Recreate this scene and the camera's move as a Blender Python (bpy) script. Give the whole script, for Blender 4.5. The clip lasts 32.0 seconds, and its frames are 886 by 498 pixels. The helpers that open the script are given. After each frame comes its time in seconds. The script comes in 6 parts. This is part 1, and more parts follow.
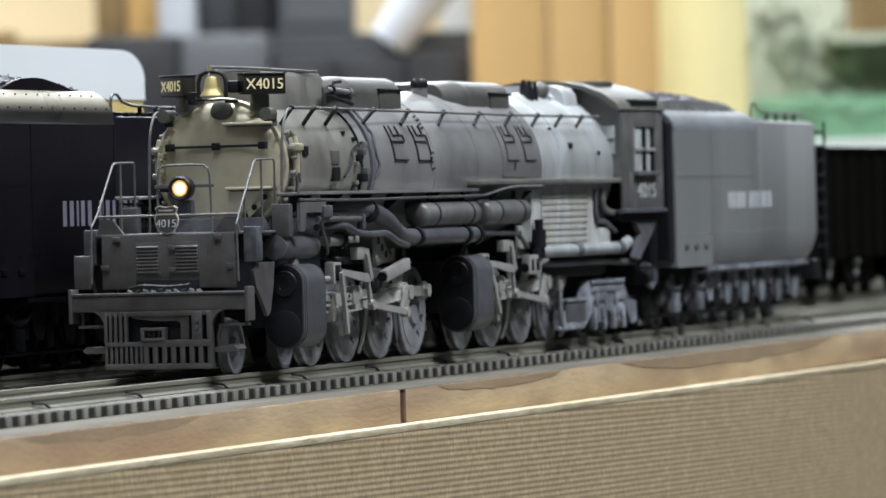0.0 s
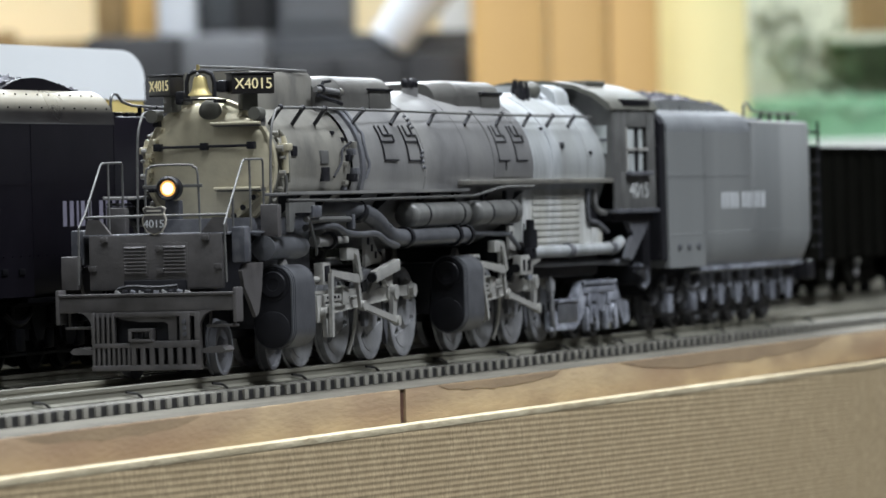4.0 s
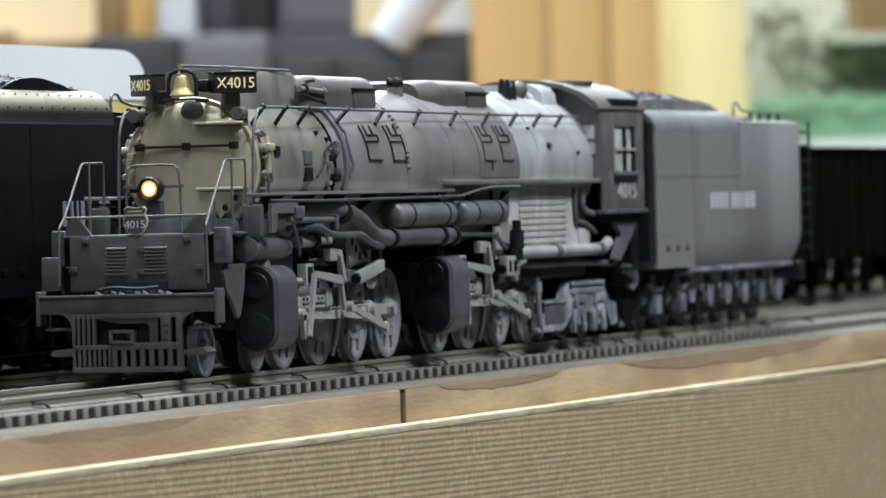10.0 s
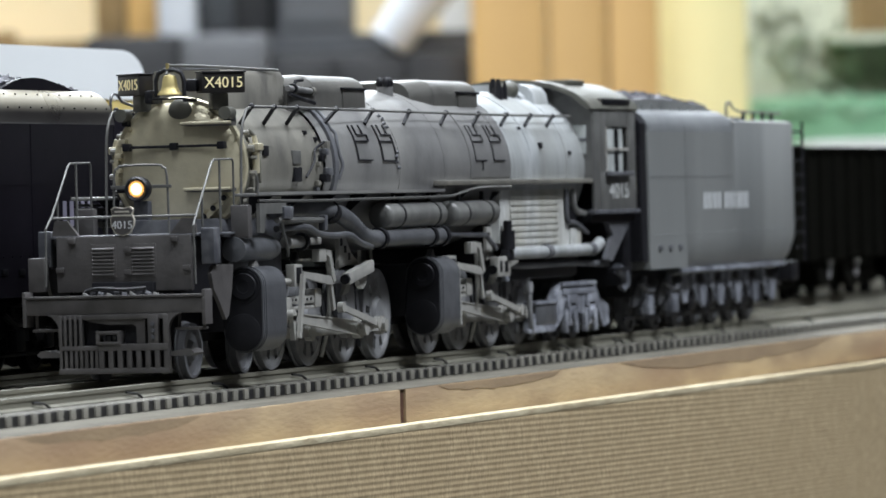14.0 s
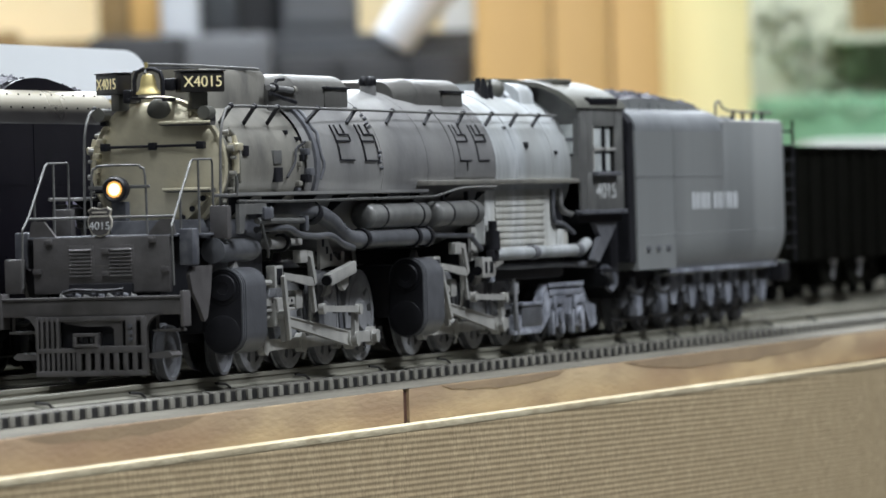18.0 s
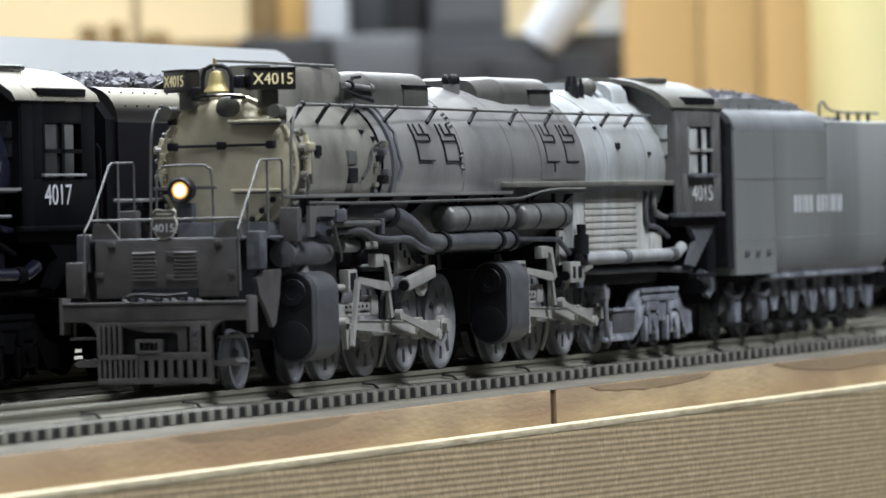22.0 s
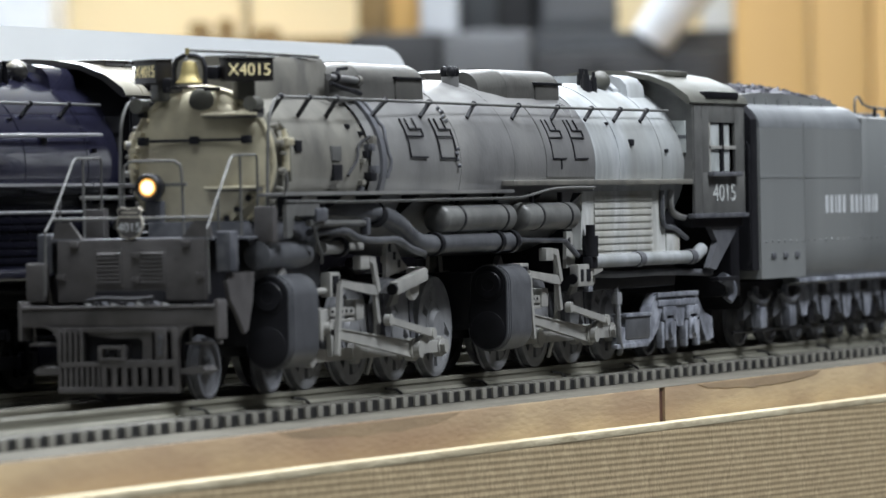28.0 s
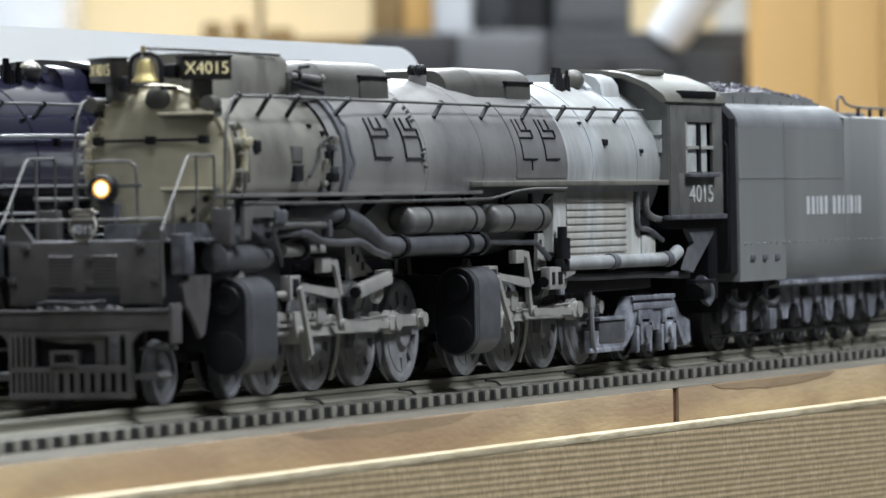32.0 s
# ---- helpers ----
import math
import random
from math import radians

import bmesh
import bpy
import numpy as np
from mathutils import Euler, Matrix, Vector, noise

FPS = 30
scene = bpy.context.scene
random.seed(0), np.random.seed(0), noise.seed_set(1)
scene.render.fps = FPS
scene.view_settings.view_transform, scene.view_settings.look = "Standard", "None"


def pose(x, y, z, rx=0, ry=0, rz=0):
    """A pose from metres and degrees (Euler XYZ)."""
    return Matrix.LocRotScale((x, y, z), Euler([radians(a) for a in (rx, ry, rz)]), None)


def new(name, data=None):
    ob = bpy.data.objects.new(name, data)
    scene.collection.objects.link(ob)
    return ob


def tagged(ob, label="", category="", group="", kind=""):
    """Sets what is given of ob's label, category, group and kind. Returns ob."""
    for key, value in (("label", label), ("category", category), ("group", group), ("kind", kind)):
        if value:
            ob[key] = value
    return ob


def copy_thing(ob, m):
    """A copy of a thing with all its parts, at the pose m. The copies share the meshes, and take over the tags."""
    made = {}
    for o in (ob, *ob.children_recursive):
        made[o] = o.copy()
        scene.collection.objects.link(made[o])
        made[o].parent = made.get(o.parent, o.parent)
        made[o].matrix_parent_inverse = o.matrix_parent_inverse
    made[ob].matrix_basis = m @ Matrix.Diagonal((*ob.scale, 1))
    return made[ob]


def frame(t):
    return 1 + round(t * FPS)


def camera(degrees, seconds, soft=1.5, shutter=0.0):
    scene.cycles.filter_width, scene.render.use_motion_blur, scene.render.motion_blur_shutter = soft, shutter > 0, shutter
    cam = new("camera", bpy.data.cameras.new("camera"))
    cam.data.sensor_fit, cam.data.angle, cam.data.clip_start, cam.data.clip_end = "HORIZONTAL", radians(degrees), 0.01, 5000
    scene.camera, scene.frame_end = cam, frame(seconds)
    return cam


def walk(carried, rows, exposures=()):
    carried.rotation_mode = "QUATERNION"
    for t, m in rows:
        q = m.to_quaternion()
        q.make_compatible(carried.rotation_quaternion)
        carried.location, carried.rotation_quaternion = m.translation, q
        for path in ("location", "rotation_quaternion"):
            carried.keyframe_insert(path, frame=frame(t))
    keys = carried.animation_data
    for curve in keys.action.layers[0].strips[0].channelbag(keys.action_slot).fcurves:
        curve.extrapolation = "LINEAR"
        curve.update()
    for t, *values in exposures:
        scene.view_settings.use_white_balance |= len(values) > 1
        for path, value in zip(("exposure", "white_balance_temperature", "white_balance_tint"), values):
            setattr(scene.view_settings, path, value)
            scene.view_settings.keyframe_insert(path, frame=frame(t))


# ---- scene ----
K = 1 / 87.1  # the models are HO: sizes below are full-size metres, times K
EYE = Vector((-87.934, -32.166, 2.660)) * K
PAN = [  # seconds, heading, tilt, lean in degrees
    (0.0, 72.668, -0.452, -1.480), (17.0, 72.668, -0.452, -1.480),
    (17.5, 72.666, -0.452, -1.511), (18.0, 72.637, -0.453, -1.515),
    (18.5, 72.591, -0.452, -1.503), (19.0, 72.468, -0.444, -1.497), (19.5, 72.223, -0.435, -1.484),
    (20.0, 72.002, -0.430, -1.468), (20.5, 71.775, -0.425, -1.432), (21.0, 71.564, -0.418, -1.383),
    (21.5, 71.375, -0.413, -1.343), (22.0, 71.209, -0.411, -1.309), (22.5, 71.083, -0.407, -1.269),
    (23.0, 70.916, -0.405, -1.223), (23.5, 70.793, -0.405, -1.197), (24.0, 70.641, -0.403, -1.187),
    (24.5, 70.501, -0.402, -1.169), (25.0, 70.369, -0.402, -1.145), (25.5, 70.260, -0.405, -1.134),
    (27.5, 70.155, -0.420, -1.058), (28.0, 70.150, -0.420, -1.061), (28.5, 70.149, -0.420, -1.058),
    (29.0, 70.151, -0.421, -1.054), (29.5, 70.142, -0.421, -1.056), (30.0, 70.141, -0.421, -1.050),
    (30.5, 70.133, -0.421, -1.037), (31.0, 70.130, -0.421, -1.044), (31.5, 70.112, -0.419, -1.067),
    (32.0, 70.018, -0.412, -1.072),]
RUN = [  # seconds, way that the engine has gone, in full-size metres
    (0.0, -1.286), (0.5, -1.226), (1.0, -1.160), (1.5, -1.078), (2.0, -1.008), (2.5, -0.943), (3.0, -0.856), (3.5, -0.792), 
    (5.5, -0.488), (6.0, -0.424), (6.5, -0.357), (7.0, -0.280), (7.5, -0.209), (8.0, -0.151), (8.5, -0.071), (9.0, -0.000), 
    (9.5, 0.076), (10.0, 0.137), (10.5, 0.205), (11.0, 0.281), (11.5, 0.360), (12.0, 0.425), (12.5, 0.487), (13.0, 0.567), 
    (13.5, 0.644), (14.0, 0.714), (14.5, 0.776), (16.5, 1.183), (17.0, 1.353), (17.5, 1.559), (18.0, 1.844), (18.5, 2.106), 
    (19.0, 2.450), (19.5, 2.858), (20.0, 3.258), (20.5, 3.760), (21.0, 4.236), (21.5, 4.768), (22.0, 5.356), (22.5, 5.976), 
    (23.0, 6.630), (23.5, 7.236), (24.0, 7.838), (24.5, 8.386), (25.0, 8.880), (25.5, 9.312), (27.5, 10.572), (28.0, 10.854), 
    (28.5, 11.084), (29.0, 11.306), (29.5, 11.552), (30.0, 11.787), (30.5, 12.038), (31.0, 12.286), (31.5, 12.624), (32.0, 12.980), 
    ]


def heading_pose(eye, yaw, pitch, lean):
    a, b = radians(yaw), radians(pitch)
    way = Vector((math.sin(a) * math.cos(b), math.cos(a) * math.cos(b), math.sin(b)))
    right = Vector((math.cos(a), -math.sin(a), 0))
    up = right.cross(way)
    c, s = math.cos(radians(lean)), math.sin(radians(lean))
    r, u = right * c + up * s, up * c - right * s
    m = Matrix((r, u, -way)).transposed().to_4x4()
    m.translation = eye
    return m


cam = camera(8.555, 32.0, soft=1.6)
cam.data.dof.use_dof = True
cam.data.dof.focus_distance = 1.1
cam.data.dof.aperture_fstop = 60
walk(cam, [(t, heading_pose(EYE, a, b, c)) for t, a, b, c in PAN])

# ---- light: a closed room under ceiling tubes ----
world = bpy.data.worlds.new("world")
world.use_nodes = True
world.node_tree.nodes["Background"].inputs[0].default_value = (0.9, 0.95, 1.0, 1)
world.node_tree.nodes["Background"].inputs[1].default_value = 0.05
scene.world = world
scene.view_settings.exposure = 0.0


def ceiling_lamp(x, y, z, sx, sy, watts, rz, colour=(0.935, 1.0, 1.085)):
    d = bpy.data.lights.new("ceiling_tube_light", "AREA")
    d.shape, d.size, d.size_y, d.energy, d.color = "RECTANGLE", sx, sy, watts, colour
    ob = new("ceiling_tube_light", d)
    ob.matrix_world = pose(x, y, z, 0, 0, rz)
    return ob


# ---- materials ----
def material(name, base, rough=0.6, metal=0.0, second=None, scale=300.0, amount=0.5, bump=0.0, bump_scale=900.0, stretch=(1, 1, 1), spec=0.5, coat=0.0, dust=None, dust_amount=0.0, island=0.0, crisp=0.0):
    m = bpy.data.materials.new(name)
    m.use_nodes = True
    nt = m.node_tree
    bs = nt.nodes["Principled BSDF"]
    bs.inputs["Roughness"].default_value = rough
    bs.inputs["Metallic"].default_value = metal
    bs.inputs["Specular IOR Level"].default_value = spec
    bs.inputs["Coat Weight"].default_value = coat
    tc = nt.nodes.new("ShaderNodeTexCoord")
    mp = nt.nodes.new("ShaderNodeMapping")
    mp.inputs["Scale"].default_value = stretch
    nt.links.new(tc.outputs["Object"], mp.inputs[0])
    n1 = nt.nodes.new("ShaderNodeTexNoise")
    n1.inputs["Scale"].default_value, n1.inputs["Detail"].default_value = scale, 6
    nt.links.new(mp.outputs[0], n1.inputs["Vector"])
    n2 = nt.nodes.new("ShaderNodeTexNoise")
    n2.inputs["Scale"].default_value, n2.inputs["Detail"].default_value = scale * 0.14, 3
    nt.links.new(mp.outputs[0], n2.inputs["Vector"])
    second = second or tuple(c * 0.6 for c in base)
    mixes = []
    for n, lo, hi in ((n1, 0.4, 0.7 - crisp), (n2, 0.38 + crisp, 0.66 - crisp)):
        r = nt.nodes.new("ShaderNodeMapRange")
        r.inputs[1].default_value, r.inputs[2].default_value = lo, hi
        r.inputs[4].default_value = amount
        nt.links.new(n.outputs["Fac"], r.inputs[0])
        mixes.append(r)
    a = nt.nodes.new("ShaderNodeMix")
    a.data_type = "RGBA"
    a.inputs[6].default_value, a.inputs[7].default_value = (*base, 1), (*second, 1)
    nt.links.new(mixes[0].outputs[0], a.inputs[0])
    b = nt.nodes.new("ShaderNodeMix")
    b.data_type = "RGBA"
    b.inputs[7].default_value = (*(dust or second), 1)
    nt.links.new(a.outputs[2], b.inputs[6])
    if dust:
        mixes[1].inputs[4].default_value = dust_amount
    nt.links.new(mixes[1].outputs[0], b.inputs[0])
    out = b.outputs[2]
    if island:
        oi = nt.nodes.new("ShaderNodeObjectInfo")
        hv = nt.nodes.new("ShaderNodeHueSaturation")
        mr = nt.nodes.new("ShaderNodeMapRange")
        mr.inputs[3].default_value, mr.inputs[4].default_value = 1 - island, 1 + island
        nt.links.new(oi.outputs["Random"], mr.inputs[0])
        nt.links.new(mr.outputs[0], hv.inputs["Value"])
        nt.links.new(out, hv.inputs["Color"])
        out = hv.outputs[0]
    nt.links.new(out, bs.inputs["Base Color"])
    rr = nt.nodes.new("ShaderNodeMapRange")
    rr.inputs[3].default_value, rr.inputs[4].default_value = max(0.02, rough - 0.12), min(1, rough + 0.12)
    nt.links.new(n2.outputs["Fac"], rr.inputs[0])
    nt.links.new(rr.outputs[0], bs.inputs["Roughness"])
    if bump:
        n3 = nt.nodes.new("ShaderNodeTexNoise")
        n3.inputs["Scale"].default_value, n3.inputs["Detail"].default_value = bump_scale, 4
        nt.links.new(mp.outputs[0], n3.inputs["Vector"])
        bp = nt.nodes.new("ShaderNodeBump")
        bp.inputs["Strength"].default_value, bp.inputs["Distance"].default_value = bump, 0.0004
        nt.links.new(n3.outputs["Fac"], bp.inputs["Height"])
        nt.links.new(bp.outputs[0], bs.inputs["Normal"])
    return m


def painted_sheen(m, pale, low, high):
    """Pale tone painted on the up-facing faces of a paint, for their sheen."""
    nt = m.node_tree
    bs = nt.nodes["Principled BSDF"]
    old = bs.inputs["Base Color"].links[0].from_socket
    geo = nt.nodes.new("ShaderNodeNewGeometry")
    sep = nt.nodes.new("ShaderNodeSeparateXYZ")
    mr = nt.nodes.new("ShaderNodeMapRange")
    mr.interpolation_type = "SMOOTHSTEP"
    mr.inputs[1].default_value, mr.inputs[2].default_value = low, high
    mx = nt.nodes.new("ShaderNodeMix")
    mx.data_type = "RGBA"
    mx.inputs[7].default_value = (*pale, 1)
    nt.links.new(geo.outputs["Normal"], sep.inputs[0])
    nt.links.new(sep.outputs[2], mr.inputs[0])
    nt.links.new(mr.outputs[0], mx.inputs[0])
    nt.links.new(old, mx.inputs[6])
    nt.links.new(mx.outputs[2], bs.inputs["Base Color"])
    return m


def glow(name, colour, strength):
    m = bpy.data.materials.new(name)
    m.use_nodes = True
    bs = m.node_tree.nodes["Principled BSDF"]
    bs.inputs["Base Color"].default_value = (*colour, 1)
    bs.inputs["Emission Color"].default_value = (*colour, 1)
    bs.inputs["Emission Strength"].default_value = strength
    return m


# the weathered engine
W = dict(
    body=material("dusty_grey_paint", (0.158, 0.156, 0.154), 0.34, 0.0, (0.0893, 0.0893, 0.0893), 260, 0.6, 0.12, 1500, (0.84, 0.84, 0.63), dust=(0.252, 0.247, 0.233), dust_amount=0.8, crisp=0.02),
    smoke=material("sooty_grey_paint", (0.155, 0.148, 0.129), 0.42, 0.0, (0.075, 0.073, 0.068), 280, 0.7, 0.12, 1500, (0.8, 0.8, 0.6), dust=(0.235, 0.225, 0.19), dust_amount=0.8, crisp=0.03),
    front=material("tan_graphite_paint", (0.56, 0.51, 0.365), 0.3, 0.35, (0.36, 0.325, 0.23), 260, 0.7, 0.1, 1500, dust=(0.62, 0.57, 0.42), dust_amount=0.5),
    firebox=material("chalky_streaked_paint", (0.4, 0.415, 0.42), 0.4, 0.0, (0.21, 0.225, 0.235), 420, 0.6, 0.12, 1500, (1, 1, 0.3), dust=(0.225, 0.23, 0.22), dust_amount=0.85, crisp=0.04),
    chalk=material("chalk_white_dusting", (0.529, 0.535, 0.517), 0.7, 0.0, (0.31, 0.31, 0.293), 420, 0.8, 0.15, 1500, (1, 1, 0.35), dust=(0.345, 0.328, 0.27), dust_amount=0.85, crisp=0.03),
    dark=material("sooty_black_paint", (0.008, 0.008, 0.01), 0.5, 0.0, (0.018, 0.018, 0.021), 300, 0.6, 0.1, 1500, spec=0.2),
    under=material("dusty_chassis_paint", (0.0575, 0.0598, 0.069), 0.48, 0.0, (0.138, 0.14, 0.149), 350, 0.8, 0.15, 1500, spec=0.3),
    gear=material("dull_steel", (0.5, 0.49, 0.45), 0.34, 0.2, (0.3, 0.295, 0.28), 300, 0.7, 0.1, 1500),
    wheel=material("dusty_wheel_paint", (0.448, 0.45, 0.459), 0.45, 0.05, (0.168, 0.17, 0.177), 300, 0.85, 0.12, 1500, crisp=0.03),
    tyre=material("worn_tyre_steel", (0.4, 0.405, 0.42), 0.38, 0.3, (0.13, 0.133, 0.14), 400, 0.8),
    truck=material("pale_dusted_truck_paint", (0.362, 0.378, 0.425), 0.5, 0.0, (0.0875, 0.0925, 0.11), 420, 0.85, 0.25, 1500, crisp=0.02),
    tender=material("streaked_grey_tender_paint", (0.17, 0.177, 0.175), 0.42, 0.0, (0.121, 0.125, 0.125), 150, 0.45, 0.08, 1500, (1, 1, 0.06), dust=(0.31, 0.317, 0.308), dust_amount=0.7, crisp=0.01),
    pilot=material("dusty_brown_grey_pilot_paint", (0.0804, 0.0756, 0.0747), 0.46, 0.0, (0.0378, 0.035, 0.034), 300, 0.75, 0.12, 1500, dust=(0.109, 0.102, 0.099), dust_amount=0.5),
    cyl=material("grey_cylinder_paint", (0.11, 0.113, 0.12), 0.32, 0.0, (0.055, 0.057, 0.063), 330, 0.7, 0.1, 1500, spec=0.4),
    cab=material("dull_grey_cab_paint", (0.149, 0.149, 0.141), 0.42, 0.0, (0.077, 0.077, 0.0748), 300, 0.8, 0.1, 1500),
    brass=material("brass", (0.55, 0.46, 0.2), 0.48, 0.6, (0.36, 0.28, 0.12), 400, 0.7),
    rail=material("wire_steel", (0.14, 0.138, 0.13), 0.5, 0.2, (0.08, 0.08, 0.077), 500, 0.7),
    letter=material("aged_white_lettering", (0.55, 0.57, 0.58), 0.6, 0, (0.5, 0.51, 0.52), 500, 0.5),
    board=material("black_number_board", (0.015, 0.013, 0.012), 0.4),
    digit=glow("warm_lit_digits", (0.8, 0.7, 0.4), 0.16),
    glass=material("dusty_window_glass", (0.6, 0.63, 0.62), 0.2, 0.0, (0.3, 0.32, 0.31), 200, 0.8),
    roof=material("olive_grey_roof_paint", (0.095, 0.094, 0.08), 0.42, 0.0, (0.055, 0.054, 0.048), 300, 0.8, 0.1, 1500, dust=(0.15, 0.147, 0.125), dust_amount=0.5, spec=0.3),
    coal=material("coal", (0.042, 0.041, 0.049), 0.5, 0.0, (0.07, 0.07, 0.083), 500, 0.6, 0.4, 1200, spec=0.4),
    sand=material("brownish_grey_sand_box_paint", (0.085, 0.083, 0.077), 0.38, 0.0, (0.045, 0.044, 0.041), 300, 0.7, 0.12, 1500, dust=(0.125, 0.121, 0.11), dust_amount=0.6, spec=0.25),
    rim=glow("amber_reflector", (1.0, 0.5, 0.12), 0.7),
    shield=material("cream_enamel", (0.5, 0.47, 0.4), 0.5),
)
# the glossy black engine
gloss = material("glossy_black_paint", (0.004, 0.004, 0.007), 0.26, 0.0, (0.007, 0.007, 0.012), 250, 0.5, spec=0.05)
gloss_b = material("satin_black_paint", (0.003, 0.003, 0.004), 0.5, 0.0, (0.006, 0.006, 0.007), 250, 0.5, spec=0.05)
gloss_t = material("dull_black_tender_paint", (0.0045, 0.004, 0.006), 0.4, 0.0, (0.008, 0.007, 0.01), 250, 0.5, spec=0.02)
B = dict(W)
for key in ("body", "smoke", "firebox", "chalk", "sand", "tender", "pilot", "cyl", "cab"):
    B[key] = gloss
for key in ("dark", "under", "wheel", "truck", "gear", "tyre"):
    B[key] = gloss_b
B["tender"] = gloss_t
B["body"] = B["smoke"] = B["firebox"] = material("polished_blue_black_boiler", (0.014, 0.014, 0.028), 0.16, 0.0, (0.009, 0.009, 0.017), 250, 0.5, spec=0.6, coat=0.4)
B["cab"] = gloss_b
B["front"] = material("silver_graphite", (0.3, 0.3, 0.3), 0.4, 0.3)
B["digit"] = material("plain_white_digits", (0.7, 0.7, 0.66), 0.5)
B["rim"] = material("dull_reflector", (0.3, 0.3, 0.28), 0.3, 0.5)
B["lamp"] = material("unlit_lamp_glass", (0.5, 0.5, 0.48), 0.1)
# Black enamel whose top sheen is painted in as a pale tone.
B["roof"] = painted_sheen(material("dusty_black_roof_enamel", (0.012, 0.011, 0.011), 0.3, 0.0, (0.02, 0.019, 0.018), 300, 0.7, spec=0.6, coat=0.5), (0.34, 0.315, 0.25), 0.25, 0.8)
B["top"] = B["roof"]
B["letter"] = material("dull_violet_lettering", (0.17, 0.16, 0.21), 0.5)
B["glass"] = material("dark_cab_glass", (0.02, 0.02, 0.022), 0.15)
# Pale metal that paints highlights onto the black engine's edges and pipes.
B["wire"] = material("bright_wire", (0.6, 0.6, 0.62), 0.3, 0.7)
B["rail"] = material("grey_wire", (0.12, 0.12, 0.12), 0.4, 0.4)
B["cab_number"] = material("white_cab_digits", (0.62, 0.63, 0.68), 0.5)
W["cab_number"] = material("dusty_cab_digits", (0.52, 0.53, 0.52), 0.6, 0, (0.36, 0.37, 0.36), 400, 0.6)
W["top"] = material("dusty_tender_top_paint", (0.17, 0.177, 0.182), 0.42, 0.0, (0.1, 0.105, 0.11), 240, 0.7, 0.08, 1500)
W["lamp"] = glow("lit_lamp", (1.0, 0.76, 0.36), 2.6)


# ---- mesh helpers, in full-size metres ----
def box(bm, x0, x1, y0, y1, z0, z1, bevel=0.0, m=None):
    r = bmesh.ops.create_cube(bm, size=1)
    vs = r["verts"]
    for v in vs:
        v.co = Vector(((x0 + x1) / 2 + v.co.x * (x1 - x0), (y0 + y1) / 2 + v.co.y * (y1 - y0), (z0 + z1) / 2 + v.co.z * (z1 - z0)))
    es = {e for v in vs for e in v.link_edges}
    if bevel:
        vs = bmesh.ops.bevel(bm, geom=list(es), offset=bevel, segments=2, profile=0.6, affect="EDGES", clamp_overlap=True)["verts"]
    if m:
        for v in set(vs):
            v.co = m @ v.co
    return bm


def cyl(bm, a, b, r, r2=None, seg=20, caps=True):
    a, b = Vector(a), Vector(b)
    r2 = r if r2 is None else r2
    z = (b - a).normalized()
    x = z.orthogonal().normalized()
    y = z.cross(x)
    rings = []
    for c, q in ((a, r), (b, r2)):
        rings.append([bm.verts.new(c + (x * math.cos(t) + y * math.sin(t)) * q) for t in [2 * math.pi * i / seg for i in range(seg)]])
    for i in range(seg):
        j = (i + 1) % seg
        bm.faces.new((rings[0][i], rings[0][j], rings[1][j], rings[1][i]))
    if caps:
        bm.faces.new(rings[0][::-1])
        bm.faces.new(rings[1])
    return bm


def tube(bm, pts, r, seg=10):
    """A round pipe along the points, with mitred bends."""
    pts = [Vector(p) for p in pts]
    rings = []
    ref = None
    for i, p in enumerate(pts):
        d = ((pts[i] - pts[i - 1]).normalized() if i else Vector()) + ((pts[i + 1] - pts[i]).normalized() if i + 1 < len(pts) else Vector())
        d.normalize()
        ref = (ref - d * ref.dot(d)).normalized() if ref else d.orthogonal().normalized()
        y = d.cross(ref)
        rings.append([bm.verts.new(p + (ref * math.cos(t) + y * math.sin(t)) * r) for t in [2 * math.pi * k / seg for k in range(seg)]])
    for A, C in zip(rings, rings[1:]):
        for i in range(seg):
            j = (i + 1) % seg
            bm.faces.new((A[i], A[j], C[j], C[i]))
    bm.faces.new(rings[0][::-1])
    bm.faces.new(rings[-1])
    return bm


def smooth_path(pts, n=4):
    """A rounded line through the points (Catmull-Rom)."""
    p = [Vector(a) for a in pts]
    p = [p[0] * 2 - p[1]] + p + [p[-1] * 2 - p[-2]]
    out = []
    for i in range(1, len(p) - 2):
        for k in range(n):
            t = k / n
            out.append(0.5 * (2 * p[i] + (p[i + 1] - p[i - 1]) * t + (2 * p[i - 1] - 5 * p[i] + 4 * p[i + 1] - p[i + 2]) * t * t + (3 * p[i] - p[i - 1] - 3 * p[i + 1] + p[i + 2]) * t ** 3))
    return out + [p[-2]]


def lathe_x(bm, prof, cy=0.0, seg=40, a0=0.0, a1=360.0):
    """Turn rows (x, centre z, radius) about the x direction; degrees go from straight up towards -y."""
    full = a1 - a0 >= 359.9
    n = seg if full else seg + 1
    rings = []
    for x, cz, r in prof:
        rings.append([bm.verts.new((x, cy - r * math.sin(t), cz + r * math.cos(t))) for t in [radians(a0 + (a1 - a0) * i / seg) for i in range(n)]])
    for A, C in zip(rings, rings[1:]):
        for i in range(seg):
            j = (i + 1) % n
            bm.faces.new((A[i], A[j], C[j], C[i]))
    return bm


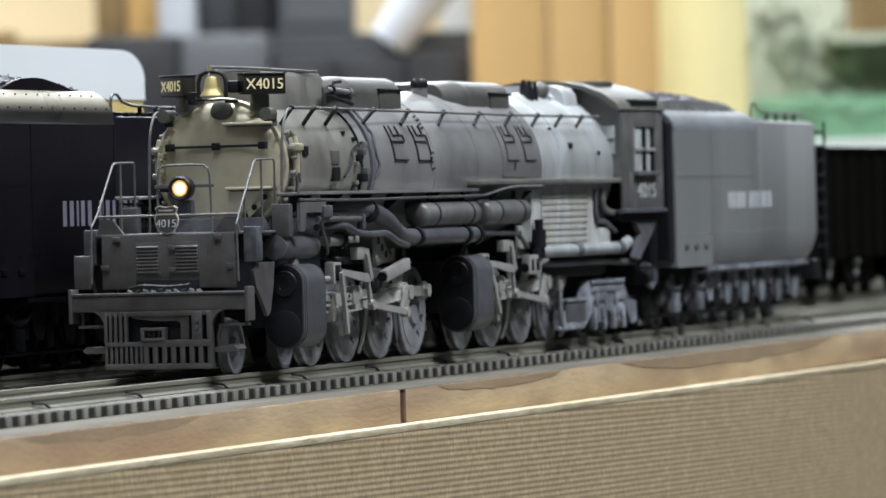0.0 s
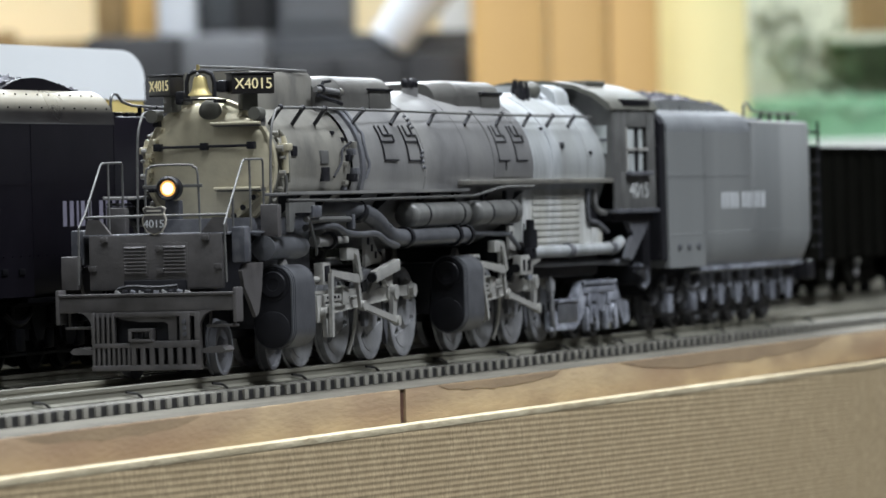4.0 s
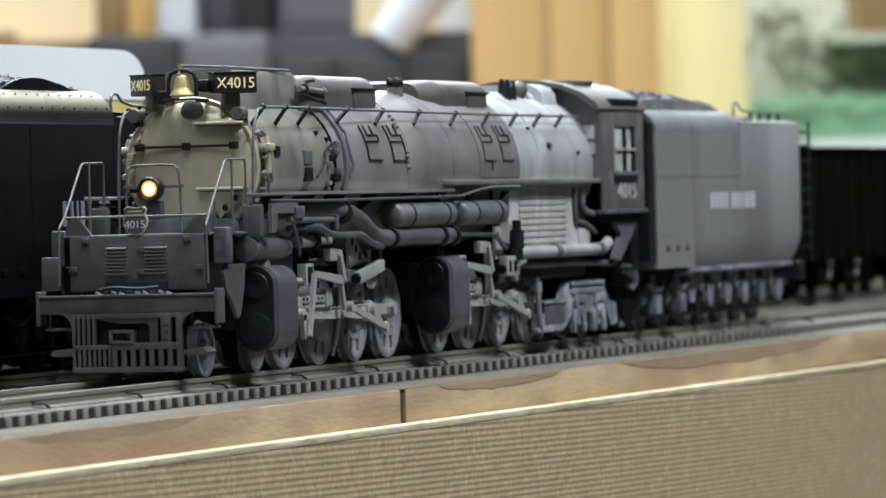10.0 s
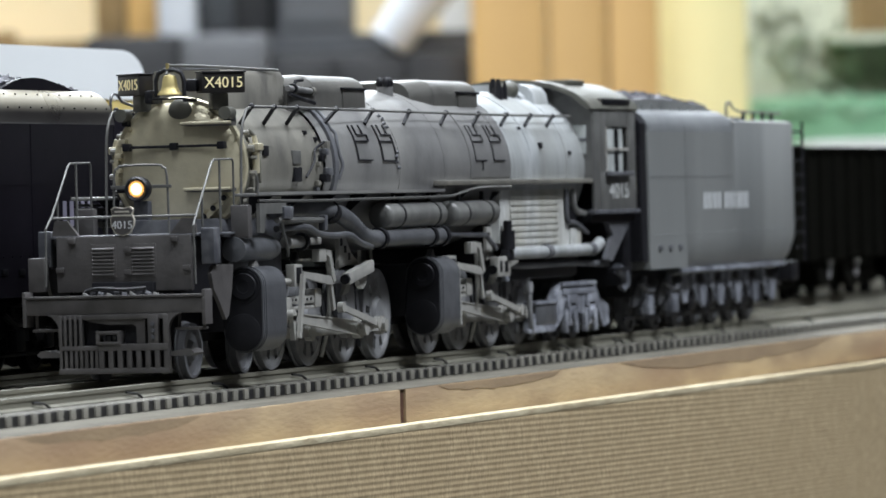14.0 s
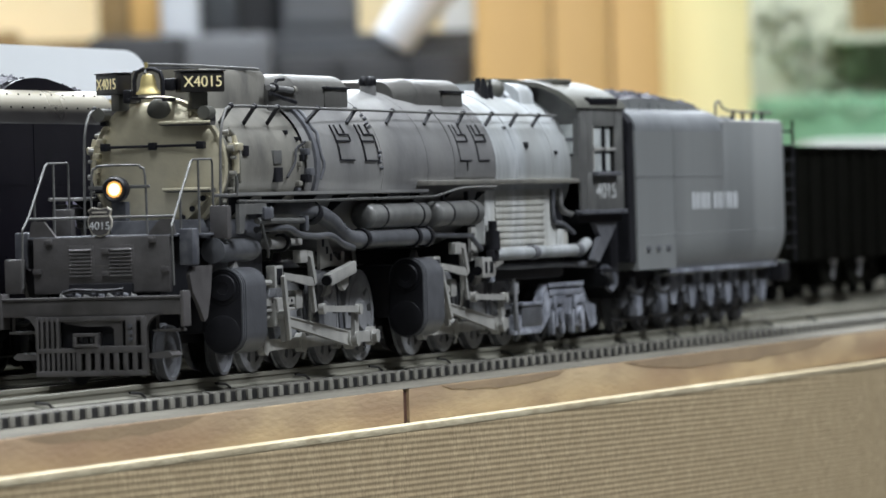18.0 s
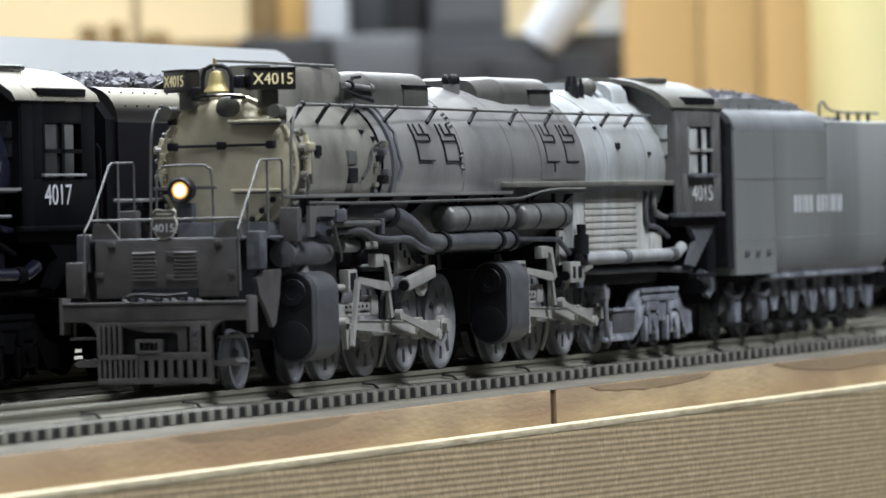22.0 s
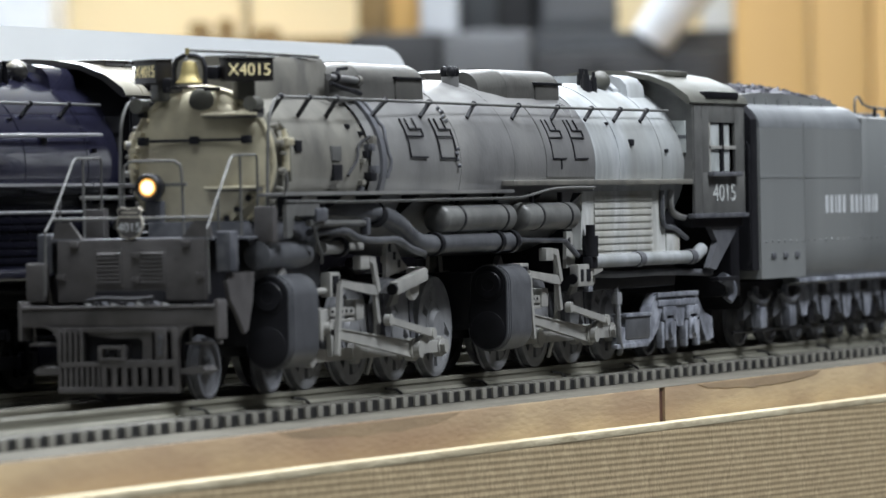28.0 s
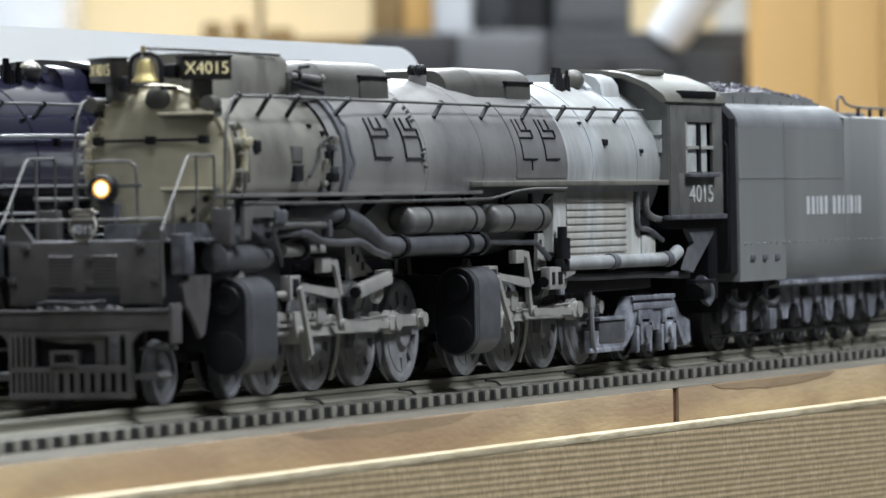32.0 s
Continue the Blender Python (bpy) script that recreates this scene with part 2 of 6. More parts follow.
def lathe_y(bm, prof, cx=0.0, cz=0.0, seg=32):
    """Turn rows (y, radius) about the y direction through (cx, cz)."""
    rings = [[bm.verts.new((cx + r * math.cos(t), y, cz + r * math.sin(t))) for t in [2 * math.pi * i / seg for i in range(seg)]] for y, r in prof]
    for A, C in zip(rings, rings[1:]):
        for i in range(seg):
            j = (i + 1) % seg
            bm.faces.new((A[i], A[j], C[j], C[i]))
    return bm


def slab(bm, outline, axis, a, b):
    """A flat outline pushed through from a to b along the axis. For x the outline is (y, z), for y (x, z), for z (x, y)."""
    def put(u, v, w):
        return {"x": (w, u, v), "y": (u, w, v), "z": (u, v, w)}[axis]
    A = [bm.verts.new(put(u, v, a)) for u, v in outline]
    C = [bm.verts.new(put(u, v, b)) for u, v in outline]
    n = len(A)
    fs = [bm.faces.new(A), bm.faces.new(C)]
    for i in range(n):
        fs.append(bm.faces.new((A[i], A[(i + 1) % n], C[(i + 1) % n], C[i])))
    bmesh.ops.recalc_face_normals(bm, faces=fs)
    return bm


def BM():
    return bmesh.new()


def mesh_of(bm, name, mat, angle=35, recalc=True):
    if recalc:
        bmesh.ops.recalc_face_normals(bm, faces=bm.faces[:])
    for v in bm.verts:
        v.co *= K
    me = bpy.data.meshes.new(name)
    bm.to_mesh(me)
    bm.free()
    me.materials.append(mat)
    me.polygons.foreach_set("use_smooth", [True] * len(me.polygons))
    me.set_sharp_from_angle(angle=radians(angle))
    return me


def part(name, bm, mat, parent=None, label="", at=None):
    ob = new(name, mesh_of(bm, name, mat))
    if parent:
        ob.parent = parent
    if at:
        ob.location = Vector(at) * K
    if label:
        tagged(ob, label)
    return ob


def share(ob, at, parent, rz=0):
    """The same mesh again as a part of its own."""
    o = new(ob.name.split(".")[0], ob.data)
    o.parent = parent
    o.matrix_basis = pose(*(Vector(at) * K), 0, 0, rz)
    if "label" in ob:
        o["label"] = ob["label"]
    return o


def thing(name, label, category, at=(0, 0, 0), group="", kind=""):
    e = new(name)
    e.empty_display_size = 0.01
    e.location = Vector(at) * K
    return tagged(e, label, category, group, kind)


def writing(name, words, size, mat, parent, m, label="", depth=0.006):
    """Words as a mesh: baseline along local x, standing up along local y, in the pose m (full-size metres)."""
    c = bpy.data.curves.new(name, "FONT")
    c.body, c.size, c.extrude, c.align_x, c.align_y = words, size * K, depth * K, "CENTER", "CENTER"
    o = new(name, c)
    me = bpy.data.meshes.new_from_object(o.evaluated_get(bpy.context.evaluated_depsgraph_get()))
    bpy.data.objects.remove(o)
    bpy.data.curves.remove(c)
    me.materials.append(mat)
    o = new(name, me)
    o.parent = parent
    m = m.copy()
    m.translation *= K
    o.matrix_basis = m
    if label:
        tagged(o, label)
    return o


# ---- materials of the layout and the room ----
M_deck = material("dusty_grey_layout_paint", (0.115, 0.107, 0.088), 0.9, 0, (0.06, 0.056, 0.047), 200, 0.7, 0.4, 1500, dust=(0.15, 0.138, 0.112), dust_amount=0.5, spec=0.1)
M_rail = material("weathered_rail", (0.2, 0.192, 0.153), 0.55, 0.1, (0.125, 0.119, 0.095), 200, 0.6, 0.1, 1500, (0.2, 1, 1))
M_tie = material("dusted_grey_ties", (0.25, 0.238, 0.2), 0.8, 0, (0.14, 0.133, 0.115), 300, 0.7, 0.2, 1500, island=0.15)
M_board = material("bare_pine_board", (0.451, 0.342, 0.205), 0.9, 0, (0.317, 0.232, 0.146), 190, 0.8, 0.3, 1400, (0.2, 1, 1), spec=0.2, dust=(0.256, 0.165, 0.107), dust_amount=0.8, crisp=0.06)
M_gap = material("dark_stained_gap", (0.07, 0.025, 0.012), 0.8)
M_strip = material("pale_raw_timber_edge", (0.55, 0.479, 0.33), 0.9, 0, (0.33, 0.27, 0.171), 260, 0.8, 0.6, 1400, (0.3, 1, 1), spec=0.15)
M_rib = material("corded_brown_cloth", (0.435, 0.339, 0.206), 0.9, 0, (0.232, 0.174, 0.0988), 1100, 0.8, 0.35, 1800, (1, 1, 0.5), spec=0.15, dust=(0.348, 0.267, 0.157), dust_amount=0.6, crisp=0.03)
# Ties of the rear tracks, their colour darkened for the engines' shade.
M_tie_shaded = material("black_plastic_ties", (0.035, 0.034, 0.031), 0.7, 0, (0.06, 0.058, 0.052), 300, 0.6, spec=0.2)
M_white = material("white_enamel", (0.66, 0.68, 0.7), 0.3, 0, (0.6, 0.62, 0.64), 60, 0.5)
M_cream = material("cream_wall_board", (0.8, 0.66, 0.4), 0.6, 0, (0.74, 0.6, 0.36), 8, 0.5, 0.1, 60, (1, 1, 0.2))
M_wood = material("honey_pine_cladding", (0.72, 0.45, 0.16), 0.5, 0, (0.6, 0.35, 0.11), 12, 0.6, 0.1, 60, (1, 1, 0.1), island=0.08)
M_dgrey = material("dark_grey_plastic", (0.07, 0.075, 0.08), 0.5, 0, (0.05, 0.05, 0.055), 20, 0.5)
M_mgrey = material("mid_grey_plastic", (0.13, 0.135, 0.14), 0.5, 0, (0.1, 0.1, 0.105), 20, 0.5)
M_black = material("black_plastic", (0.012, 0.012, 0.013), 0.5)
M_pale = material("pale_green_print", (0.52, 0.55, 0.42), 0.7, 0, (0.4, 0.42, 0.3), 14, 0.8, dust=(0.62, 0.62, 0.5), dust_amount=0.8)
M_green = material("green_felt", (0.16, 0.36, 0.2), 0.8, 0, (0.25, 0.45, 0.28), 20, 0.7)
M_brown = material("brown_card", (0.28, 0.18, 0.07), 0.7)
M_dark_wall = material("dark_wood_panelling", (0.05, 0.036, 0.026), 0.6, 0, (0.03, 0.022, 0.016), 10, 0.6, 0.1, 60, (1, 1, 0.1))
M_plaster = material("plain_plaster", (0.6, 0.6, 0.57), 0.9, 0, (0.52, 0.52, 0.5), 3, 0.4, 0.1, 30)
M_floor = material("grey_carpet", (0.1, 0.105, 0.115), 0.95, 0, (0.07, 0.073, 0.08), 60, 0.6, 0.3, 300)
M_ceil = material("white_ceiling", (0.8, 0.79, 0.76), 0.9)
M_car = material("black_hopper_paint", (0.004, 0.004, 0.003), 0.6, 0, (0.007, 0.007, 0.006), 200, 0.6, spec=0.01)
M_yellow = material("yellowed_white_paint", (0.7, 0.55, 0.2), 0.4)

# ---- the layout: deck, edge boards, ribbed fascia ----
deck = part("ground", box(BM(), -110, 190, -2.1, 62, -1.4, -0.378), M_deck)
tagged(deck, "dusty grey painted top of the model railway", "layout", kind="structure")
edge = thing("edge_board", "bare pine edge boards with a dark gap between two lengths", "board", (0, 0, 0), kind="structure")
part("board", box(BM(), -110, 4.06, -2.66, -2.105, -1.0, -0.378, 0.012), M_board, edge)
part("board", box(BM(), 4.4, 190, -2.65, -2.105, -1.0, -0.38, 0.012), M_board, edge)
M_lip = material("grey_layout_paint", (0.115, 0.105, 0.085), 0.9, 0, (0.07, 0.064, 0.052), 240, 0.7, 0.3, 1500, spec=0.1)
part("painted_top", box(BM(), -110, 190, -2.645, -2.102, -0.379, -0.372), M_lip, edge, "grey paint over the board tops")
M_stain = material("dark_dried_stain", (0.24, 0.175, 0.115), 0.85, 0, (0.34, 0.25, 0.155), 160, 0.7, 0.3, 1400, (0.3, 1, 1), spec=0.2)
rnd = random.Random(8)
for x0, x1, depth in ((6.2, 13.5, 0.17), (17.5, 34.0, 0.3), (-13.0, -5.5, 0.2)):
    lower = [(x0 + (x1 - x0) * k / 14, -0.392 - depth * math.sin(math.pi * k / 14) ** 0.5 * rnd.uniform(0.75, 1.0)) for k in range(15)]
    part("stain", slab(BM(), [(x1, -0.39), (x0, -0.39)] + lower[1:-1], "y", -2.663, -2.65), M_stain, edge, "dark dried stain on the board")
part("gap_filler", box(BM(), 4.06, 4.4, -2.6, -2.105, -1.0, -0.42), M_gap, edge, "dark brown stained joint")
TILT = Matrix.Rotation(0.0030, 4, "Y")
fascia = thing("fascia", "ribbed brown fascia board with a pale timber strip along its top", "fascia", (0, 0, 0), kind="structure")


def fascia_parts():
    bm = box(BM(), -110, 190, -2.995, -2.665, -1.03, -0.915, 0.025)
    bmesh.ops.transform(bm, matrix=TILT, verts=bm.verts)
    part("timber_strip", bm, M_strip, fascia, "pale raw timber strip")
    # cords that run down slightly along the board, cut off under the strip
    bm = BM()
    pitch, fall, top, foot = 0.098, 0.014, -1.034, -12.5
    xs = [-40 + 8 * k for k in range(16)]
    prev = None
    for i in range(int((11.5 + 120 * fall) / pitch) * 4):
        z = top + 120 * fall - i * pitch / 4
        y = -2.983 - (0, 0.01, 0.014, 0.01)[i % 4]
        row = [bm.verts.new((x, y, z - fall * (x + 40))) for x in xs]
        for k in range(len(xs) - 1 if prev else 0):
            bm.faces.new((prev[k], prev[k + 1], row[k + 1], row[k]))
        prev = row
    for z, up in ((top, 1), (foot, -1)):
        bmesh.ops.bisect_plane(bm, geom=bm.verts[:] + bm.edges[:] + bm.faces[:], plane_co=(0, 0, z), plane_no=(0, 0, up), clear_outer=True)
    bmesh.ops.transform(bm, matrix=TILT, verts=bm.verts)
    o = part("ribbed_panel", bm, M_rib, fascia, "brown corded cloth on the board")
    o.data.set_sharp_from_angle(angle=radians(80))
    for x0, x1, y in ((-40, 80, -2.97), (-110, -40, -2.99), (80, 190, -2.99)):
        bm = box(BM(), x0, x1, y, -2.7, foot, top)
        bmesh.ops.transform(bm, matrix=TILT, verts=bm.verts)
        part("backing_board", bm, M_rib, fascia)


fascia_parts()


def track(name, y, label, near):
    root = thing(name, label, "track", (0, y, 0), kind="structure")
    for s in (-1, 1):
        prof = [(-0.1, -0.2), (-0.1, -0.185), (-0.022, -0.15), (-0.022, -0.075), (-0.045, -0.06), (-0.045, -0.004), (-0.035, 0), (0.035, 0), (0.045, -0.004), (0.045, -0.06), (0.022, -0.075), (0.022, -0.15), (0.1, -0.185), (0.1, -0.2)]
        part("rail", slab(BM(), [(s * 0.765 + a, b) for a, b in prof], "x", -105, 185), M_rail, root)
    return root


main_track = track("track", 0.0, "weathered rails on dusty grey ties beside the board edge", True)
tie0 = None
for i in range(300):
    at = (-27.18 + i * 0.51, 0, 0)
    if tie0 is None:
        tie0 = part("tie", box(BM(), -0.1, 0.1, -1.31, 1.31, -0.374, -0.203, 0.012), M_tie, main_track, at=at)
    else:
        share(tie0, at, main_track)
# Plastic web, widened past the rails to paint the shaded tie gaps black.
for s in (-1, 1):
    tagged(part("tie_web", box(BM(), -27.3, 125.4, *sorted((s * 0.86, s * 1.275)), -0.374, -0.222), M_black, main_track), "black plastic web, widened to paint the tie gaps dark")
for k in range(14):
    x = -11.3 + 3.9 * k
    part("rail_joiner", tube(BM(), [(x - 0.3, -0.83, -0.1), (x + 0.1, -0.86, -0.13), (x + 0.2, -0.9, -0.19)], 0.02, 6), M_black, main_track)
for y, nm in ((4.42, "rails of the second track behind"), (8.84, "rails of the third track behind")):
    t2 = track("track", y, nm, False)
    bm = BM()
    for i in range(560):
        box(bm, -100 + i * 0.51 - 0.1, -100 + i * 0.51 + 0.1, -1.31, 1.31, -0.374, -0.203)
    tagged(part("ties", bm, M_tie_shaded, t2), "black plastic ties", kind="stuff")

# ---- the room, in metres, turned to face the lens ----
ROOM = pose(EYE.x, EYE.y, 0, 0, 0, -71.5)


def in_room(name, bm, mat, label, category, kind="", group=""):
    for v in bm.verts:
        v.co /= K
    ob = part(name, bm, mat)
    ob.matrix_world = ROOM
    return tagged(ob, label, category, group, kind)


def room_root(name, label, category, kind=""):
    e = new(name)
    e.matrix_world = ROOM
    return tagged(e, label, category, kind=kind)


def room_part(name, bm, mat, parent, label=""):
    for v in bm.verts:
        v.co /= K
    return part(name, bm, mat, parent, label)


in_room("floor", box(BM(), -3.5, 3.5, -3, 5.4, -1.12, -1.0), M_floor, "grey carpet floor of the club room", "floor", "structure")
in_room("ceiling", box(BM(), -3.5, 3.5, -3, 5.4, 1.6, 1.7), M_ceil, "plain white ceiling", "ceiling", "structure")
in_room("wall_west", box(BM(), -3.6, -3.5, -3, 5.4, -1.0, 1.6), M_plaster, "plain plastered wall", "wall", "structure")
# Unseen wall, made dark to cut bounced light and reflections.
in_room("wall_east", box(BM(), 3.5, 3.6, -3, 5.4, -1.0, 1.6), M_dark_wall, "unseen wall made dark against bounced light", "wall", "structure")
in_room("wall_south", box(BM(), -3.5, 3.5, -3.1, -3, -1.0, 1.6), M_plaster, "plain plastered wall", "wall", "structure")
back_wall = room_root("wall_north", "cream board wall with upright joints", "wall", "structure")
for i in range(24):
    x = -3.5 + i * 7.0 / 24
    # The unseen planks past 0.7 are dark too, to keep reflections low.
    room_part("plank", box(BM(), x + 0.002, x + 7.0 / 24 - 0.002, 5.2, 5.24 + 0.003 * (i % 3), -1.0, 1.6, 0.004), M_cream if x < 0.7 else M_dark_wall, back_wall)
room_part("backing", box(BM(), -3.5, 3.5, 5.27, 5.4, -1.0, 1.6), M_plaster, back_wall)

# ---- benchwork that carries the layout ----
bench = thing("layout_bench", "plain timber benchwork with square legs under the layout", "bench", (0, 0, 0))
for x in (-100, -4, 90, 184):
    for y in (1, 58):
        part("leg", box(BM(), x - 3, x + 3, y, y + 3.5, -87.0, -9.4), M_strip, bench)
    part("cross_beam", box(BM(), x - 2, x + 2, -1.5, 61.5, -9.4, -1.4), M_strip, bench)

# ---- an unseen glowing window, added in the end wall to give the tops sheen ----
window = room_root("window_1", "unseen glowing window added to the cream board wall", "window", "structure")
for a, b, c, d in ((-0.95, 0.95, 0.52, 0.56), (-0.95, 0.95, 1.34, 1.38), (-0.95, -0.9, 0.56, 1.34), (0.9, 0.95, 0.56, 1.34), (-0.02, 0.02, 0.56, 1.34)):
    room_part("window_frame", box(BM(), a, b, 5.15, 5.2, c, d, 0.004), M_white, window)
glow_pane_mat = glow("bright_daylight_pane", (0.88, 0.95, 1.0), 5.0)
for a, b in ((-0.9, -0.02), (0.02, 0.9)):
    room_part("pane", box(BM(), a, b, 5.17, 5.19, 0.56, 1.34), glow_pane_mat, window, "bright daylight pane")


def room_box(name, u0, u1, z0, z1, w, thick, mat, label, category, fronts=(), front_mat=None):
    """A cabinet-like thing: its body with raised front panels, given as shares of its width and height."""
    if not fronts:
        return in_room(name, box(BM(), u0, u1, w, w + thick, z0, z1, 0.006), mat, label, category)
    root = room_root(name, label, category)
    room_part("body", box(BM(), u0, u1, w, w + thick, z0, z1, 0.004), mat, root)
    for a, b, c, d, kind in fronts:
        room_part(kind, box(BM(), u0 + (u1 - u0) * a, u0 + (u1 - u0) * b, w - 0.006, w, z0 + (z1 - z0) * c, z0 + (z1 - z0) * d, 0.002), front_mat or mat, root)
    return root


def leafy(name, root, u0, u1, z0, z1, w, count, size, mat, seed):
    """A loose clump of small leaf tufts standing before a panel."""
    rnd = random.Random(seed)
    bm = BM()
    for i in range(count):
        p = Vector((rnd.gauss((u0 + u1) / 2, (u1 - u0) / 4), w - 0.012 * rnd.random(), rnd.gauss((z0 + z1) / 2, (z1 - z0) / 4)))
        r = size * rnd.uniform(0.5, 1.2)
        for q in bmesh.ops.create_icosphere(bm, subdivisions=1, radius=r, matrix=Matrix.Translation(p))["verts"]:
            q.co += Vector((rnd.uniform(-1, 1), rnd.uniform(-1, 1), rnd.uniform(-1, 1))) * r * 0.4
    return tagged(room_part(name, bm, mat, root), "loose leafy flock", kind="stuff")


M_leaf = material("olive_foliage", (0.16, 0.17, 0.09), 0.8, 0, (0.09, 0.1, 0.05), 60, 0.7)
M_leaf_pale = material("pale_foliage", (0.4, 0.42, 0.33), 0.8, 0, (0.3, 0.31, 0.22), 60, 0.7)
M_moss = material("moss_green_flock", (0.12, 0.33, 0.18), 0.9, 0, (0.3, 0.45, 0.3), 50, 0.8)
M_yel = material("yellowish_cream_paint", (0.78, 0.7, 0.34), 0.5, 0, (0.72, 0.63, 0.3), 8, 0.4)
room_box("white_cabinet", -0.5588, -0.4384, -1.0000, 0.2836, 4.90, 0.20, M_white, "white enamelled cabinet against the wall", "cabinet")
room_box("cardboard_tube", -0.1863, -0.1595, 0.1717, 0.2801, 5.00, 0.05, M_brown, "tan cardboard tube standing on the shelf", "tube")
room_box("wooden_panel", -0.1595, -0.1337, 0.1717, 0.2794, 5.00, 0.04, M_wood, "orange wooden panel on the shelf", "panel")
room_box("white_jug", -0.1311, -0.0993, 0.1717, 0.2737, 4.90, 0.08, M_white, "white plastic container on the shelf", "container")
room_box("black_case", -0.1880, -0.1101, 0.0340, 0.1717, 4.80, 0.20, M_black, "black case below the shelf things", "case")
room_box("grey_box", -0.1096, -0.0389, 0.0340, 0.1710, 4.78, 0.20, M_mgrey, "dark grey equipment box", "box", ((0.03, 0.97, 0.55, 0.96, 'upper_panel'), (0.03, 0.97, 0.05, 0.5, 'lower_panel')), M_mgrey)
room_box("grey_screen", -0.1013, 0.0332, 0.1710, 0.2765, 5.00, 0.05, M_dgrey, "dark grey screen standing at the wall", "screen", ((0, 1, 0.0, 0.04, 'frame'), (0, 0.02, 0.04, 1, 'frame'), (0.98, 1, 0.04, 1, 'frame')), M_mgrey)
room_box("black_shelf", -0.0386, 0.1258, 0.0340, 0.1539, 4.80, 0.25, M_black, "black shelf front beneath the screen", "shelf", ((0.01, 0.32, 0.05, 0.95, 'front_panel'), (0.335, 0.66, 0.05, 0.95, 'front_panel'), (0.675, 0.99, 0.05, 0.95, 'front_panel')), M_black)
room_box("black_speaker", -0.0685, -0.0369, 0.1710, 0.2741, 4.94, 0.05, M_black, "small black box before the grey screen", "box")
room_box("grey_crate", -0.0307, 0.0328, 0.1710, 0.2722, 4.93, 0.06, M_mgrey, "lighter grey crate before the screen", "crate", ((0, 1, 0.9, 1, 'lid'), (0.06, 0.94, 0.1, 0.8, 'side_panel')), M_mgrey)
room_box("brown_jar", -0.3298, -0.3130, 0.1752, 0.1904, 5.00, 0.05, M_brown, "brown jar on the wall shelf", "jar")
room_box("brown_jar", -0.3058, -0.2915, 0.1746, 0.1927, 5.00, 0.05, M_brown, "brown jar on the wall shelf", "jar")
room_box("brown_jar", -0.2771, -0.2532, 0.1737, 0.1842, 5.00, 0.05, M_brown, "short brown jar on the wall shelf", "jar")
room_box("plank_shelf", -0.4441, -0.1927, 0.1679, 0.1745, 4.98, 0.21, M_brown, "plain plank shelf along the cream wall", "shelf")
room_box("grey_ledge", -0.0418, 0.1271, 0.1530, 0.1709, 4.85, 0.20, M_dgrey, "grey ledge above the black shelf", "ledge", ((0, 1, 0.8, 1, 'top_board'), (0.02, 0.98, 0.1, 0.7, 'front_lip')), M_dgrey)
room_box("grey_board", 0.1048, 0.1311, 0.1591, 0.2726, 5.00, 0.05, M_plaster, "pale pinkish grey panel", "panel")
room_box("cream_door", 0.2786, 0.3494, -1.0000, 0.2577, 4.80, 0.06, M_yel, "yellowish cream door beside the pine cladding", "door")
backdrop = room_root("backdrop_print", "pale green landscape backdrop panel with dusty foliage before it", "panel")
room_part("panel", box(BM(), 0.3640, 0.5893, 5.0, 5.05, -1.0000, 0.2634, 0.004), M_pale, backdrop)
leafy("shrub", backdrop, 0.4230, 0.4506, 0.1205, 0.1725, 4.99, 90, 0.0035, M_leaf, 3)
leafy("shrub", backdrop, 0.3696, 0.4172, 0.1405, 0.1878, 4.99, 80, 0.006, M_leaf_pale, 4)
leafy("shrub", backdrop, 0.4402, 0.4688, 0.1293, 0.1576, 4.99, 70, 0.004, M_leaf_pale, 5)
leafy("shrub", backdrop, 0.3926, 0.4307, 0.1115, 0.1351, 4.99, 70, 0.004, M_leaf_pale, 6)
leafy("shrub", backdrop, 0.4697, 0.5079, 0.1192, 0.1617, 4.99, 80, 0.005, M_leaf_pale, 7)
bank = room_root("green_bank", "green felt scenery bank of mossy flock", "scenery")
room_part("bank", box(BM(), 0.3604, 0.5775, 4.9, 4.98, 0.0340, 0.1100, 0.004), M_green, bank)
leafy("turf", bank, 0.3651, 0.4263, 0.0941, 0.1082, 4.904, 80, 0.004, M_moss, 21)
leafy("turf", bank, 0.4263, 0.4640, 0.0929, 0.1088, 4.904, 80, 0.004, M_moss, 22)
leafy("turf", bank, 0.4640, 0.5207, 0.0917, 0.1057, 4.904, 80, 0.004, M_moss, 23)
room_box("brown_box", 0.4475, 0.5775, 0.1617, 0.2576, 4.90, 0.10, M_brown, "brown cardboard box on a high shelf", "box")
room_box("grey_table", 0.3909, 0.5539, -1.0000, 0.0715, 4.70, 0.20, M_plaster, "pale grey table edge", "table")
cladding = room_root("pine_cladding", "honey coloured pine boards side by side", "cladding")
for a, b in ((0.1232, 0.1830), (0.1830, 0.2309), (0.2309, 0.2728)):
    room_part("plank", box(BM(), a + 0.001, b - 0.001, 4.7, 4.74, -1.0000, 0.2558, 0.004), M_wood, cladding)
in_room("workbench", box(BM(), -0.42, 0.122, 4.72, 5.19, -1.0, 0.034, 0.01), M_brown, "long brown workbench along the wall", "workbench")
in_room("side_bench", box(BM(), 0.356, 0.6, 4.88, 4.995, -1.0, 0.034, 0.01), M_brown, "brown bench beneath the scenery", "bench")
in_room("wall_shelf", box(BM(), 0.43, 0.6, 4.89, 4.999, 0.155, 0.1615, 0.001), M_pale, "thin pale shelf on the backdrop panel", "shelf")
